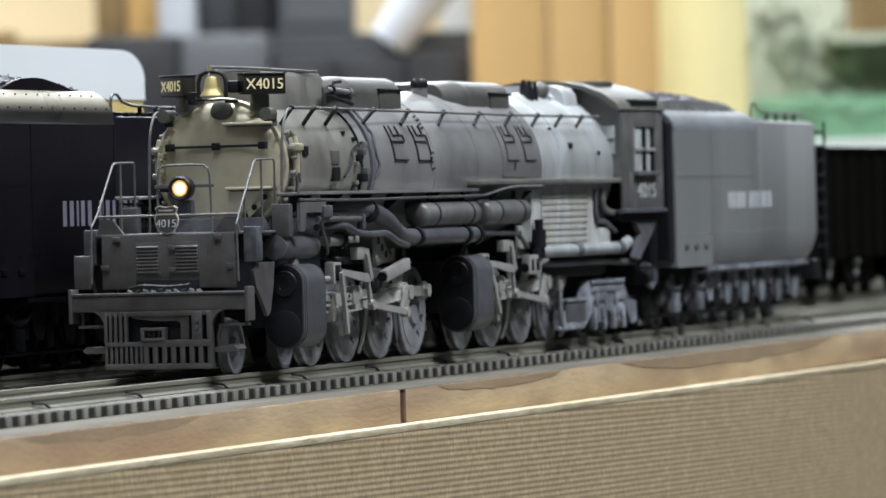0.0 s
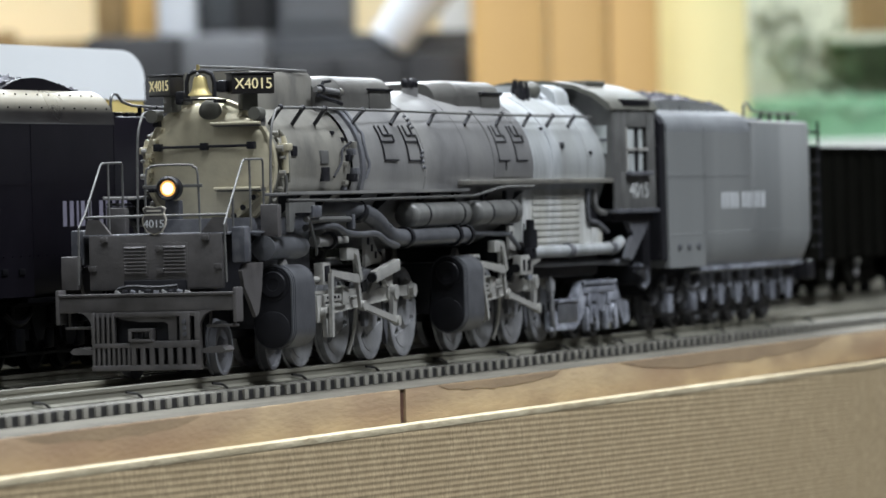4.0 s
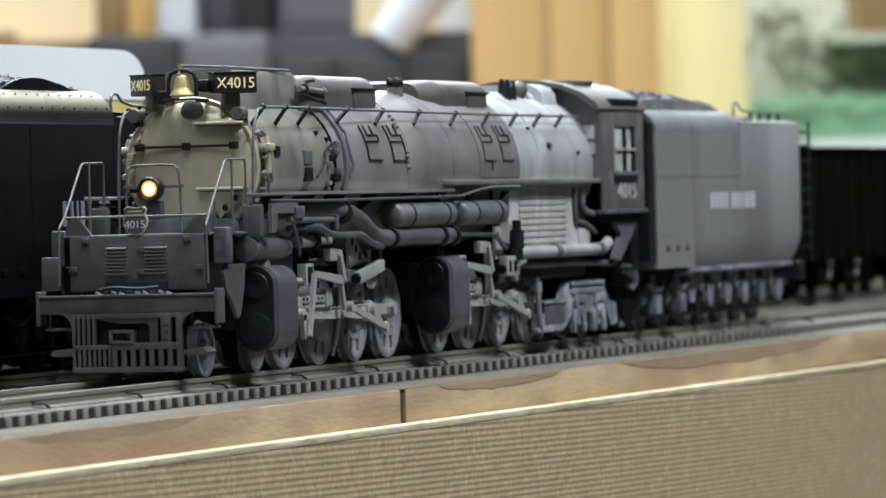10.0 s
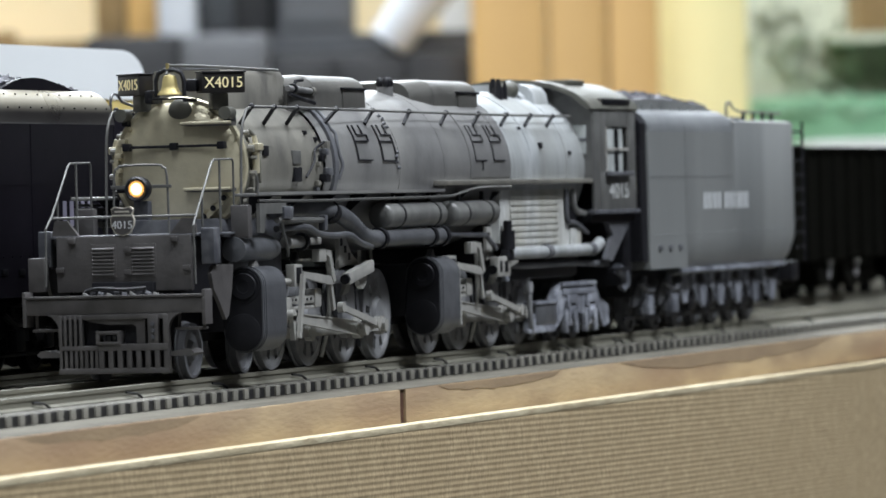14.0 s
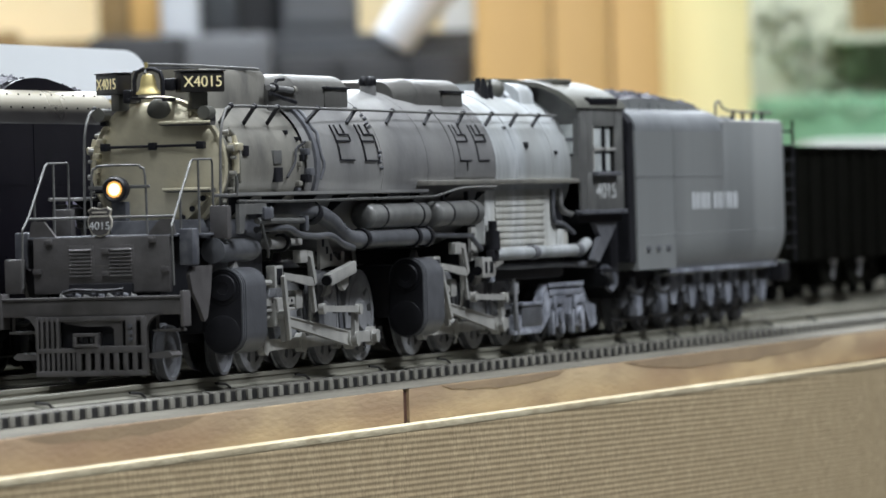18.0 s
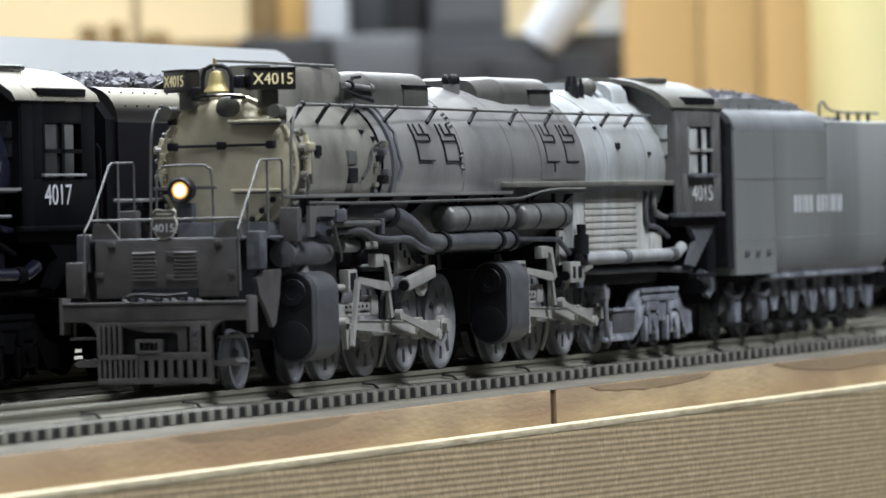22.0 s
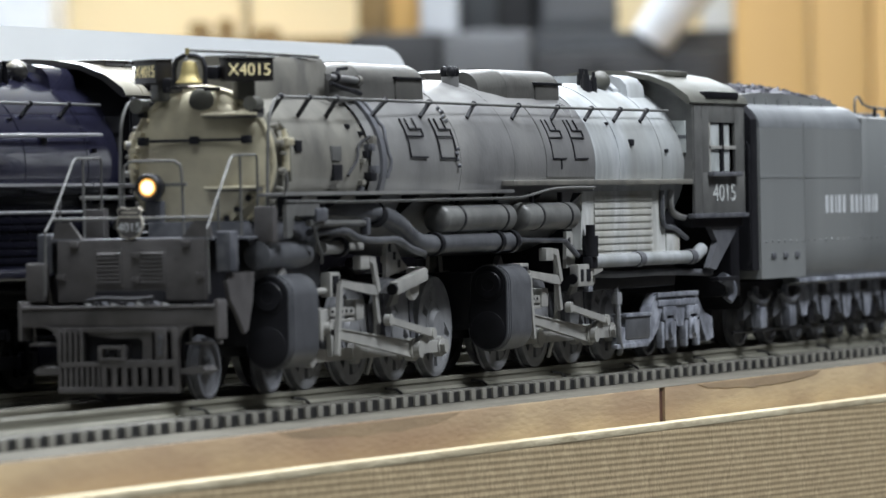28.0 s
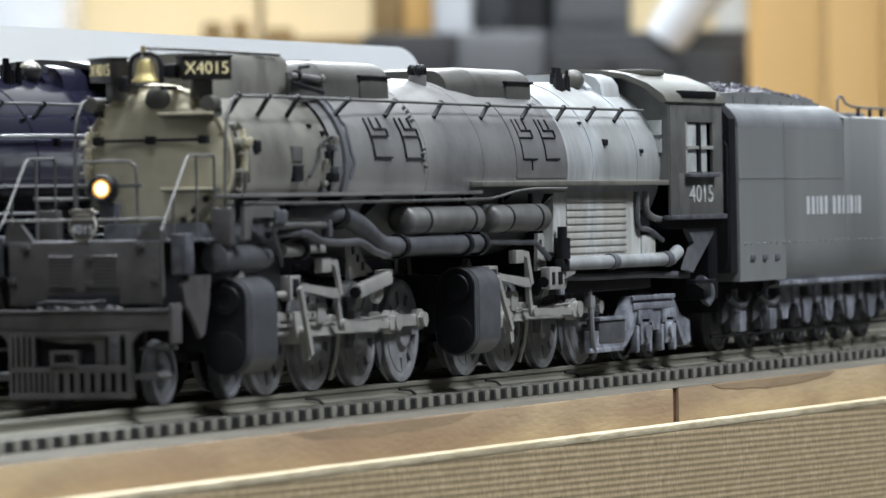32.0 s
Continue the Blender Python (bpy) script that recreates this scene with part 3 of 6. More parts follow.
# a bright rolled sheet leaning over the ledge
bm = BM()
cyl(bm, (0.0577, 4.80, 0.1610), (0.0956, 4.80, 0.2125), 0.017, 0.022, 20)
in_room("paper_roll", bm, M_white, "bright white rolled sheet leaning over the ledge", "paper roll")


# ---- the engines ----
DRV = [3.76 + 1.854 * i for i in range(4)] + [12.21 + 1.854 * i for i in range(4)]
R_D, R_P, R_T, CRANK = 0.785, 0.44, 0.53, 0.385
TEND = [25.5, 27.35, 29.1, 30.52, 31.95, 33.4, 34.85]
ROD_Y = 1.20
ROLL = R_D


def phase(d):
    return radians(158) + d / ROLL


def driver_wheel(P, y, s):
    """A disc driver in the axle's space: tyre, centre with openings, hub, counterweight."""
    y0, y1 = s * 0.72, s * 0.82
    bm = lathe_y(BM(), [(y0, 0.7), (y0 - s * 0.04, 0.815), (y0 - s * 0.015, 0.815), (y0, R_D), (y1, R_D - 0.01), (y1 + s * 0.01, 0.715), (y1, 0.68), (y0, 0.7)], seg=40)
    tyre = part("tyre", bm, P["tyre"])
    bm = BM()
    ya, yb = s * 0.74, s * 0.825
    lathe_y(bm, [(ya, 0.625), (yb, 0.625), (yb, 0.71), (ya, 0.71), (ya, 0.625)], seg=40)
    lathe_y(bm, [(ya, 0.001), (ya, 0.41), (yb, 0.41), (yb, 0.3), (yb + s * 0.06, 0.24), (yb + s * 0.07, 0.001)], seg=24)
    centre = part("wheel_centre", bm, P["wheel"], tyre)
    for i in range(9):
        a = 2 * math.pi * (i + 0.5) / 9
        w0, w1 = 0.085, 0.15
        c, q = math.cos(a), math.sin(a)
        pts = [(0.38, -w0), (0.66, -w1), (0.66, w1), (0.38, w0)]
        part("spoke", slab(BM(), [(u * c - v * q, u * q + v * c) for u, v in pts], "y", ya, yb - s * 0.008), P["wheel"], tyre)
    # Near-black disc added to paint the shade inside the wheel openings.
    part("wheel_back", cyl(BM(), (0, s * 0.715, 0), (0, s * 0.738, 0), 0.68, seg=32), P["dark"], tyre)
    a0 = math.pi
    arc = [(0.625 * math.cos(a0 + t), 0.625 * math.sin(a0 + t)) for t in [radians(-62 + 124 * i / 12) for i in range(13)]]
    part("counterweight", slab(BM(), arc, "y", ya, yb + s * 0.01), P["wheel"], tyre)
    bm = cyl(BM(), (CRANK, s * 0.82, 0), (CRANK, s * 1.0, 0), 0.085, seg=14)
    part("crank_pin", bm, P["gear"], tyre)
    return tyre


def small_wheel(P, r, s, spoked=True, y=0.70):
    y0, y1 = s * y, s * (y + 0.12)
    bm = lathe_y(BM(), [(y0 - s * 0.04, 0.001), (y0 - s * 0.04, r + 0.03), (y0, r + 0.03), (y0 + s * 0.01, r), (y1, r - 0.008), (y1 + s * 0.006, r * 0.86), (y1 - s * 0.05, r * 0.82), (y1 - s * 0.06, r * 0.42), (y1 + s * 0.02, r * 0.3), (y1 + s * 0.03, 0.001)], seg=30)
    return part("wheel", bm, P["under"])


def curved(bm, x0, x1, cz, r, a0, a1, th, seg=10):
    """A sheet bent round the boiler between two angles from the top (towards -y), th thick."""
    rows = [radians(a0 + (a1 - a0) * i / seg) for i in range(seg + 1)]
    out = [(-(r + th) * math.sin(t), cz + (r + th) * math.cos(t)) for t in rows] + [(-r * math.sin(t), cz + r * math.cos(t)) for t in reversed(rows)]
    return slab(bm, out, "x", x0, x1)


BOILER = [(1.95, 3.33, 1.10), (3.0, 3.33, 1.11), (5.55, 3.33, 1.14), (5.6, 3.32, 1.20), (6.6, 3.30, 1.28), (8.6, 3.27, 1.36), (9.9, 3.26, 1.39), (14.4, 3.26, 1.41), (20.4, 3.28, 1.43)]


def boiler_at(x):
    for (xa, za, ra), (xb, zb, rb) in zip(BOILER, BOILER[1:]):
        if xa <= x <= xb:
            k = (x - xa) / (xb - xa)
            return za + (zb - za) * k, ra + (rb - ra) * k
    return BOILER[-1][1:]


def on_boiler(x, deg, lift=0.0, side=-1):
    cz, r = boiler_at(x)
    t = radians(deg)
    return (x, side * (r + lift) * math.sin(t), cz + (r + lift) * math.cos(t))


def capsule(cy1, z1, r1, cy2, z2, r2, n=16):
    """The outline round two circles, one above the other, whose outer sides line up."""
    up = [(cy1 + r1 * math.cos(t), z1 + r1 * math.sin(t)) for t in [math.pi * i / n for i in range(n + 1)]]
    dn = [(cy2 + r2 * math.cos(t), z2 + r2 * math.sin(t)) for t in [math.pi + math.pi * i / n for i in range(n + 1)]]
    return up + dn


def engine(label, number, P, at, moving, mark):
    root = thing("steam_locomotive", label, "locomotive", at)
    mv = dict(root=root, drivers=[], small=[], rods=[], main=[], cross=[], ecc=[], comb=[], union=[])

    def add(name, bm, key, lab="", parent=None):
        return part(name, bm, P[key], parent or root, lab)

    # boiler and smokebox
    add("boiler", lathe_x(BM(), [(5.62, 3.32, 1.20)] + BOILER[4:7] + [(11.2, 3.26, 1.40), (15.6, 3.26, 1.412)], seg=64), "body")
    add("firebox_wrapper", lathe_x(BM(), [(15.6, 3.26, 1.412), (20.4, 3.28, 1.43)], seg=64), "firebox", "pale streaked firebox jacket")
    add("smokebox", lathe_x(BM(), BOILER[:3] + [(5.62, 3.32, 1.16)], seg=64), "smoke")
    bm = lathe_x(BM(), [(1.84, 3.33, 1.04), (1.84, 3.33, 1.115), (1.86, 3.33, 1.13), (1.95, 3.33, 1.13), (1.95, 3.33, 1.09)], seg=64)
    add("smokebox_ring", bm, "front")
    bm = lathe_x(BM(), [(1.635, 3.33, 0.001), (1.64, 3.33, 0.3), (1.655, 3.33, 0.55), (1.685, 3.33, 0.74), (1.73, 3.33, 0.89), (1.79, 3.33, 1.0), (1.85, 3.33, 1.06)], seg=64)
    door = add("smokebox_front", bm, "front", "tan graphite smokebox front")
    bm = BM()
    cyl(bm, (1.6, 0.86, 3.66), (1.6, -0.86, 3.66), 0.022, seg=8)
    part("hinge_bar", bm, P["dark"], door)
    for y in (0.8, 0.0, -0.8):
        part("hinge_boss", box(BM(), 1.55, 1.7, y - 0.065, y + 0.065, 3.6, 3.72, 0.02), P["dark"], door)
    for i in range(30):
        a = radians(i * 12 + 6)
        part("ring_bolt", cyl(BM(), (1.815, 1.08 * math.sin(a), 3.33 + 1.08 * math.cos(a)), (1.85, 1.08 * math.sin(a), 3.33 + 1.08 * math.cos(a)), 0.02, seg=6), P["front"], door)
    # tapered front steps, a round pad for the bell's shadow, a bolted strap below
    for ya, yb, z in ((-0.15, -1.0, 4.0), (-0.18, -0.98, 2.95), (0.95, 0.55, 2.97)):
        k = 1 if ya < 0 else -1
        # Tan bar paints the lit step edge, the darker plate its shaded underside.
        part("step_bar", cyl(BM(), (1.52, ya, z + 0.02), (1.52, yb, z + 0.02), 0.026, seg=8), P["front"] if ya < 0 else P["dark"], door)
        part("front_step", slab(BM(), [(ya, z + 0.018), (yb, z + 0.03), (yb, z - 0.035), (ya - 0.1 * k, z - 0.03), (ya, z - 0.012)], "x", 1.53, 1.76), P["sand"] if ya < 0 else P["dark"], door)
    # Dark pad that paints the shadow of the bell on the front.
    bm = BM()
    for q in bmesh.ops.create_uvsphere(bm, u_segments=24, v_segments=12, radius=1.0)["verts"]:
        q.co = Vector((1.745 + q.co.x * 0.07, -0.07 + q.co.y * 0.2, 4.22 + q.co.z * 0.2))
    part("bell_pad", bm, P["roof"], door, "round dark pad standing for the shadow of the bell")
    part("strap", slab(BM(), [(-0.4, 2.5), (-0.84, 2.89), (-0.9, 2.83), (-0.46, 2.44)], "x", 1.68, 1.78), P["front"], door)
    for y, z in ((-0.46, 2.53), (-0.62, 2.66), (-0.8, 2.82)):
        part("strap_bolt", cyl(BM(), (1.64, y, z), (1.7, y, z), 0.05, 0.035, seg=8), P["dark"], door)
    for a in (-35, -48, 100, 84, 68, 52):
        p = (1.7, 1.02 * math.sin(radians(a)), 3.33 + 1.02 * math.cos(radians(a)))
        part("edge_clamp", cyl(BM(), (1.72, p[1], p[2]), (1.82, p[1], p[2]), 0.032, 0.042, seg=8), P["front"], door)
    for a in (-64, -78, -92):
        p = (1.66, 0.98 * math.sin(radians(-a)), 3.33 + 0.98 * math.cos(radians(a)))
        part("door_clamp", box(BM(), 1.6, 1.78, p[1] - 0.05, p[1] + 0.05, p[2] - 0.035, p[2] + 0.035, 0.01), P["front"], door)
    # boiler bands and jacket seams
    for x in (9.15, 11.6, 15.6, 16.9, 19.2):
        cz, r = boiler_at(x)
        add("boiler_band", curved(BM(), x - 0.035, x + 0.035, cz, r - 0.01, -118, 118, 0.018, 40), "body" if x < 15 else "firebox")
    cz, r = boiler_at(6.0)
    add("heavy_band", curved(BM(), 5.92, 6.1, cz, r - 0.04, -120, 120, 0.085, 40), "under", "heavy dark band between smokebox and boiler")
    for s in (-1, 1):
        pts = [on_boiler(6.15, a, 0.05 + 0.02 * math.sin(a * 0.3), s) for a in (30, 42, 52, 60, 66, 74, 82, 90, 100)]
        pts = [(p[0] + 0.03 * math.sin(i * 2.1), p[1], p[2]) for i, p in enumerate(pts)]
        add("band_pipe", tube(BM(), smooth_path(pts, 3), 0.03, 8), "under")
    # stack casing, sand boxes, turret, domes
    bm = slab(BM(), [(-0.62, 4.2), (-0.62, 4.78), (-0.55, 4.88), (0.55, 4.88), (0.62, 4.78), (0.62, 4.2)], "x", 2.3, 5.3)
    add("stack_casing", bm, "smoke")
    for x in (3.1, 4.4):
        add("stack_lip", cyl(BM(), (x, 0, 4.86), (x, 0, 4.9), 0.38, seg=28), "dark")
    add("casing_handrail", tube(BM(), [(1.35, 0.0, 4.8), (1.45, 0.0, 4.95), (2.4, -0.4, 4.93), (5.0, -0.62, 4.9)], 0.025, 6), "rail")

    def hood(x0, x1, zt, w):
        n = 8
        prof = []
        for i in range(n + 1):
            t = math.pi / 2 * i / n
            prof.append((w - 0.35 + 0.35 * math.cos(t), zt - 0.3 + 0.3 * math.sin(t)))
        left = [(-y, z) for y, z in prof]
        return [(left[0][0], 4.1)] + left + prof[::-1] + [(prof[0][0], 4.1)]

    for x0, x1 in ((5.25, 8.85), (11.9, 15.4)):
        bm = slab(BM(), hood(x0, x1, 4.84, 0.86), "x", x0 + 0.9, x1)
        sb = add("sand_box", bm, "sand")
        bm = BM()
        A = hood(x0, x1, 4.84, 0.86)
        Cc = [(y * 0.8, z - 0.06 if z > 4.3 else z) for y, z in A]
        va = [bm.verts.new((x0 + 0.9, y, z)) for y, z in A]
        vb = [bm.verts.new((x0, y, z)) for y, z in Cc]
        for i in range(len(A)):
            j = (i + 1) % len(A)
            bm.faces.new((va[i], va[j], vb[j], vb[i]))
        bm.faces.new(vb)
        part("sloping_nose", bm, P["sand"], sb)
        for s in (-1, 1):
            part("side_door", box(BM(), x1 - 1.25, x1 - 0.06, min(s * 0.84, s * 0.885), max(s * 0.84, s * 0.885), 4.28, 4.6, 0.01), P["sand"], sb)
            part("hatch_lip", box(BM(), x1 - 1.3, x1, min(s * 0.84, s * 0.92), max(s * 0.84, s * 0.92), 4.6, 4.64, 0.01), P["dark"], sb)
        part("filler_lid", cyl(BM(), ((x0 + x1) / 2, 0, 4.83), ((x0 + x1) / 2, 0, 4.87), 0.3, seg=20), P["sand"], sb)
    bm = BM()
    cyl(bm, (11.25, -0.45, 4.4), (11.25, -0.45, 4.7), 0.14, seg=18)
    tur = add("turret", bm, "body")
    for x, y in ((11.17, -0.5), (11.33, -0.5), (11.25, -0.36)):
        part("turret_valve", lathe_z(BM(), [(4.7, 0.001), (4.7, 0.06), (4.76, 0.08), (4.82, 0.07), (4.86, 0.04), (4.87, 0.001)], x, y, 12), P["dark"], tur)
    for x, y, r, z in ((17.55, -0.62, 0.07, 4.82), (17.75, -0.55, 0.11, 4.74), (18.1, -0.35, 0.09, 4.84), (17.95, -0.62, 0.06, 4.78)):
        d = add("safety_valve", cyl(BM(), (x, y, 4.5), (x, y, z), r, r * 0.8, seg=16), "firebox" if r > 0.2 else "dark")
        part("valve_cap", cyl(BM(), (x, y, z), (x, y, z + 0.09), r * 0.5, seg=10), P["dark"], d)
    bm = BM()
    bmesh.ops.create_uvsphere(bm, u_segments=20, v_segments=12, radius=0.18, matrix=Matrix.Translation((18.65, -0.5, 4.72)))
    cyl(bm, (18.65, -0.5, 4.35), (18.65, -0.5, 4.6), 0.1, seg=14)
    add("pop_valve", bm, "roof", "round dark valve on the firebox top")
    tc = add("turret_casing", slab(BM(), [(-0.84, 4.3), (-0.78, 4.66), (-0.68, 4.78), (-0.5, 4.84), (0.5, 4.84), (0.68, 4.78), (0.78, 4.66), (0.84, 4.3)], "x", 19.2, 20.15), "firebox", "pale casing on the firebox before the cab")
    part("casing_nose", slab(BM(), [(-0.7, 4.3), (-0.64, 4.6), (-0.5, 4.72), (0.5, 4.72), (0.64, 4.6), (0.7, 4.3)], "x", 18.9, 19.2), P["firebox"], tc)
    # bell on the smokebox top
    bm = lathe_z(BM(), [(4.475, 0.2), (4.5, 0.195), (4.55, 0.15), (4.62, 0.128), (4.72, 0.115), (4.78, 0.09), (4.81, 0.001)], 1.4, -0.03, 28)
    bell = add("bell", bm, "brass", "polished brass bell")
    part("yoke", tube(BM(), [(1.4, 0.2, 4.45), (1.4, 0.2, 4.7), (1.4, 0.16, 4.82), (1.4, 0.06, 4.87), (1.4, -0.12, 4.87), (1.4, -0.23, 4.82), (1.4, -0.27, 4.7), (1.4, -0.27, 4.45)], 0.036, 8), P["dark"], bell)
    part("yoke_knob", cyl(BM(), (1.4, 0.0, 4.88), (1.4, 0.0, 4.98), 0.03, seg=10), P["brass"], bell)
    add("bell_bracket", box(BM(), 1.36, 1.44, -0.27, 0.27, 4.4, 4.43, 0.01), "dark")
    for y in (-0.29, 0.29):
        add("bell_arm", box(BM(), 1.36, 2.2, y - 0.03, y + 0.03, 4.36, 4.42, 0.01), "dark")
    add("bell_ringer", box(BM(), 1.42, 1.75, -0.46, -0.28, 4.52, 4.72, 0.05), "dark")
    add("whistle_valve", box(BM(), 1.42, 1.8, 0.27, 0.42, 4.34, 4.56, 0.05), "dark")
    # number boards, angled to both sides
    for s in (-1, 1):
        m = Matrix.Translation((1.78, s * 0.715 - 0.035, 4.65)) @ Matrix.Rotation(radians(-s * 42), 4, "Z")
        bm = box(BM(), -0.14, 0.12, -0.37, 0.37, -0.16, 0.165, 0.02, m)
        nb = add("number_board", bm, "board", "black number board with lit digits")
        part("board_rim", box(BM(), -0.16, 0.13, -0.385, 0.385, 0.165, 0.188, 0.01, m), P["dark"], nb)
        writing("number", "X" + number, 0.245, P["digit"], nb, m @ Matrix.Translation((-0.146, 0, 0)) @ Matrix.Rotation(radians(-90), 4, "Z") @ Matrix.Rotation(radians(90), 4, "X"), "warm lit digits")
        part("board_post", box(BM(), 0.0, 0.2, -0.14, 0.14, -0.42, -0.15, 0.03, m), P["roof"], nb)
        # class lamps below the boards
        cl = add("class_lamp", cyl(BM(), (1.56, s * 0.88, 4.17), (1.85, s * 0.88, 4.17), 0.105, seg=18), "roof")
        part("lamp_bracket", box(BM(), 1.7, 2.05, s * 0.86 - 0.05, s * 0.86 + 0.05, 4.0, 4.12, 0.01), P["dark"], cl)
    # headlight and emblem
    hl = add("headlight", lathe_x(BM(), [(-0.17, 2.99, 0.125), (-0.2, 2.99, 0.17), (-0.16, 2.99, 0.2), (0.02, 2.99, 0.19), (0.12, 2.99, 0.13), (0.14, 2.99, 0.001)], seg=28), "dark")
    part("lens", lathe_x(BM(), [(-0.176, 2.99, 0.096), (-0.184, 2.99, 0.06), (-0.187, 2.99, 0.001)], seg=28), P["lamp"], hl, "lit warm headlight lens")
    part("reflector", lathe_x(BM(), [(-0.172, 2.99, 0.135), (-0.176, 2.99, 0.095)], seg=28), P["rim"], hl, "amber glowing reflector rim")
    part("lamp_bracket", box(BM(), 0.0, 0.2, -0.12, 0.12, 2.5, 2.8, 0.02), P["under"], hl)
    part("number_vane", box(BM(), 0.02, 0.08, -0.5, 0.5, 3.0, 3.05, 0.005), P["rail"], hl)
    sh = [(0, -0.24), (0.12, -0.2), (0.19, -0.08), (0.2, 0.02), (0.16, 0.1), (0.19, 0.18), (0.13, 0.22), (0, 0.2)]
    sh = sh + [(-a, b) for a, b in sh[-2:0:-1]]
    em = add("emblem_plate", slab(BM(), [(a, 2.5 + b) for a, b in sh], "x", -0.84, -0.79), "shield", "cream shield-shaped number plate")
    part("inset", slab(BM(), [(a * 0.92, 2.5 + b * 0.92) for a, b in sh], "x", -0.848, -0.84), P["pilot"], em)
    writing("number", number, 0.175, P["letter"], em, Matrix.Translation((-0.852, 0, 2.43)) @ Matrix.Rotation(radians(-90), 4, "Z") @ Matrix.Rotation(radians(90), 4, "X"))
    for z, w in ((2.63, 0.12), (2.57, 0.15)):
        part("word_bar", box(BM(), -0.854, -0.846, -w, w, z, z + 0.025), P["shield"], em)
    # pilot deck, shield plate, beam
    add("deck_plate", box(BM(), -0.8, 1.7, -1.22, 1.22, 2.24, 2.28, 0.015), "under")
    add("deck_casting", box(BM(), -0.7, 1.6, -0.9, 0.9, 1.3, 2.2, 0.04), "dark")
    add("smokebox_saddle", box(BM(), 1.6, 4.6, -0.75, 0.75, 1.5, 2.5, 0.05), "under")
    sp = add("front_shield", box(BM(), -0.82, -0.7, -1.12, 1.12, 1.4, 2.27, 0.03), "pilot")
    for y0 in (-0.51, 0.15):
        part("louvre_frame", box(BM(), -0.835, -0.82, y0 - 0.03, y0 + 0.39, 1.62, 2.14, 0.006), P["pilot"], sp)
        for k in range(8):
            z = 1.66 + k * 0.056
            bm = BM()
            w = [[bm.verts.new((x, y, zz)) for x, zz in ((-0.83, z), (-0.868, z), (-0.868, z + 0.012), (-0.83, z + 0.04))] for y in (y0, y0 + 0.36)]
            for i in range(4):
                bm.faces.new((w[0][i], w[0][(i + 1) % 4], w[1][(i + 1) % 4], w[1][i]))
            bm.faces.new(w[0])
            bm.faces.new(w[1])
            part("slat", bm, P["pilot"], sp)
    for y, z in ((-0.08, 1.7), (-0.08, 2.05), (1.05, 1.75), (-1.05, 1.75), (-0.85, 2.2), (0.85, 2.2)):
        part("latch", box(BM(), -0.88, -0.81, y - 0.06, y + 0.06, z - 0.04, z + 0.04, 0.01), P["pilot"], sp)
    for s in (-1, 1):
        add("deck_bracket", slab(BM(), [(s * 0.75, 2.27), (s * 1.2, 2.27), (s * 1.15, 2.52), (s * 0.95, 2.52)], "x", -0.78, -0.7), "pilot")
        if s > 0:
            add("step_panel", box(BM(), -0.95, -0.75, 1.27, 1.55, 1.42, 1.95, 0.03), "pilot")
        add("side_sheet", slab(BM(), [(-0.66, 1.66), (-0.5, 1.78), (0.38, 1.78), (0.3, 1.4), (0.12, 0.98), (-0.02, 0.92), (-0.3, 1.2), (-0.55, 1.4)], "y", s * 1.32, s * 1.38), "pilot")
        add("tool_box", box(BM(), -0.72, -0.4, *sorted((s * 1.24, s * 1.46)), 1.8, 2.36, 0.03), "under")
        add("steam_drum", lathe_x(BM(), [(0.9, 2.0, 0.001), (0.92, 2.0, 0.2), (2.5, 2.0, 0.2), (2.75, 2.0, 0.17), (2.9, 2.0, 0.08), (2.92, 2.0, 0.001)], cy=s * 1.2, seg=20), "cyl")
        rc = add("reverse_cylinder", cyl(BM(), (3.2, s * 1.3, 2.08), (3.9, s * 1.3, 2.08), 0.1, seg=14), "body")
        part("cylinder_flange", cyl(BM(), (3.9, s * 1.3, 2.08), (4.0, s * 1.3, 2.08), 0.15, seg=14), P["dark"], rc)
        part("stem", box(BM(), 4.0, 4.8, s * 1.3 - 0.07, s * 1.3 + 0.07, 2.02, 2.14, 0.02), P["gear"], rc)
        add("oil_line", tube(BM(), smooth_path([(2.3, s * 1.52, 2.5), (2.45, s * 1.52, 2.25), (2.7, s * 1.5, 1.98), (2.8, s * 1.46, 1.86)], 3), 0.026, 8), "cab")
        add("deck_handrail", tube(BM(), [(-0.98, s * 1.24, 1.5), (-0.98, s * 1.22, 2.4), (-0.75, s * 1.2, 2.6), (0.0, s * 1.2, 3.38), (0.1, s * 1.2, 3.42), (0.95, s * 1.2, 3.43), (1.0, s * 1.2, 3.38), (1.0, s * 1.2, 2.28)], 0.018, 8), "rail")
        add("rail_post", tube(BM(), [(0.35, s * 1.2, 3.42), (0.35, s * 1.2, 2.28)], 0.02, 8), "rail")
        add("rail_post", tube(BM(), [(-0.5, s * 1.2, 2.86), (-0.5, s * 1.2, 2.28)], 0.02, 8), "rail")
    add("step_rail", tube(BM(), smooth_path([(0.05, 0.47, 2.28), (0.05, 0.45, 3.2), (0.05, 0.38, 3.32), (0.05, 0.3, 3.36), (0.05, -0.28, 3.36), (0.05, -0.36, 3.32), (0.05, -0.43, 3.2), (0.05, -0.45, 2.28)], 3), 0.02, 8), "rail")
    add("cross_rail", tube(BM(), [(-0.75, 1.2, 2.56), (-0.75, -1.2, 2.56)], 0.022, 8), "rail")
    beam = add("pilot_beam", box(BM(), -1.3, -0.95, -1.48, 1.48, 1.06, 1.31, 0.03), "pilot")
    part("beam_lip", box(BM(), -1.33, -0.95, -1.5, 1.5, 1.31, 1.35, 0.012), P["pilot"], beam)
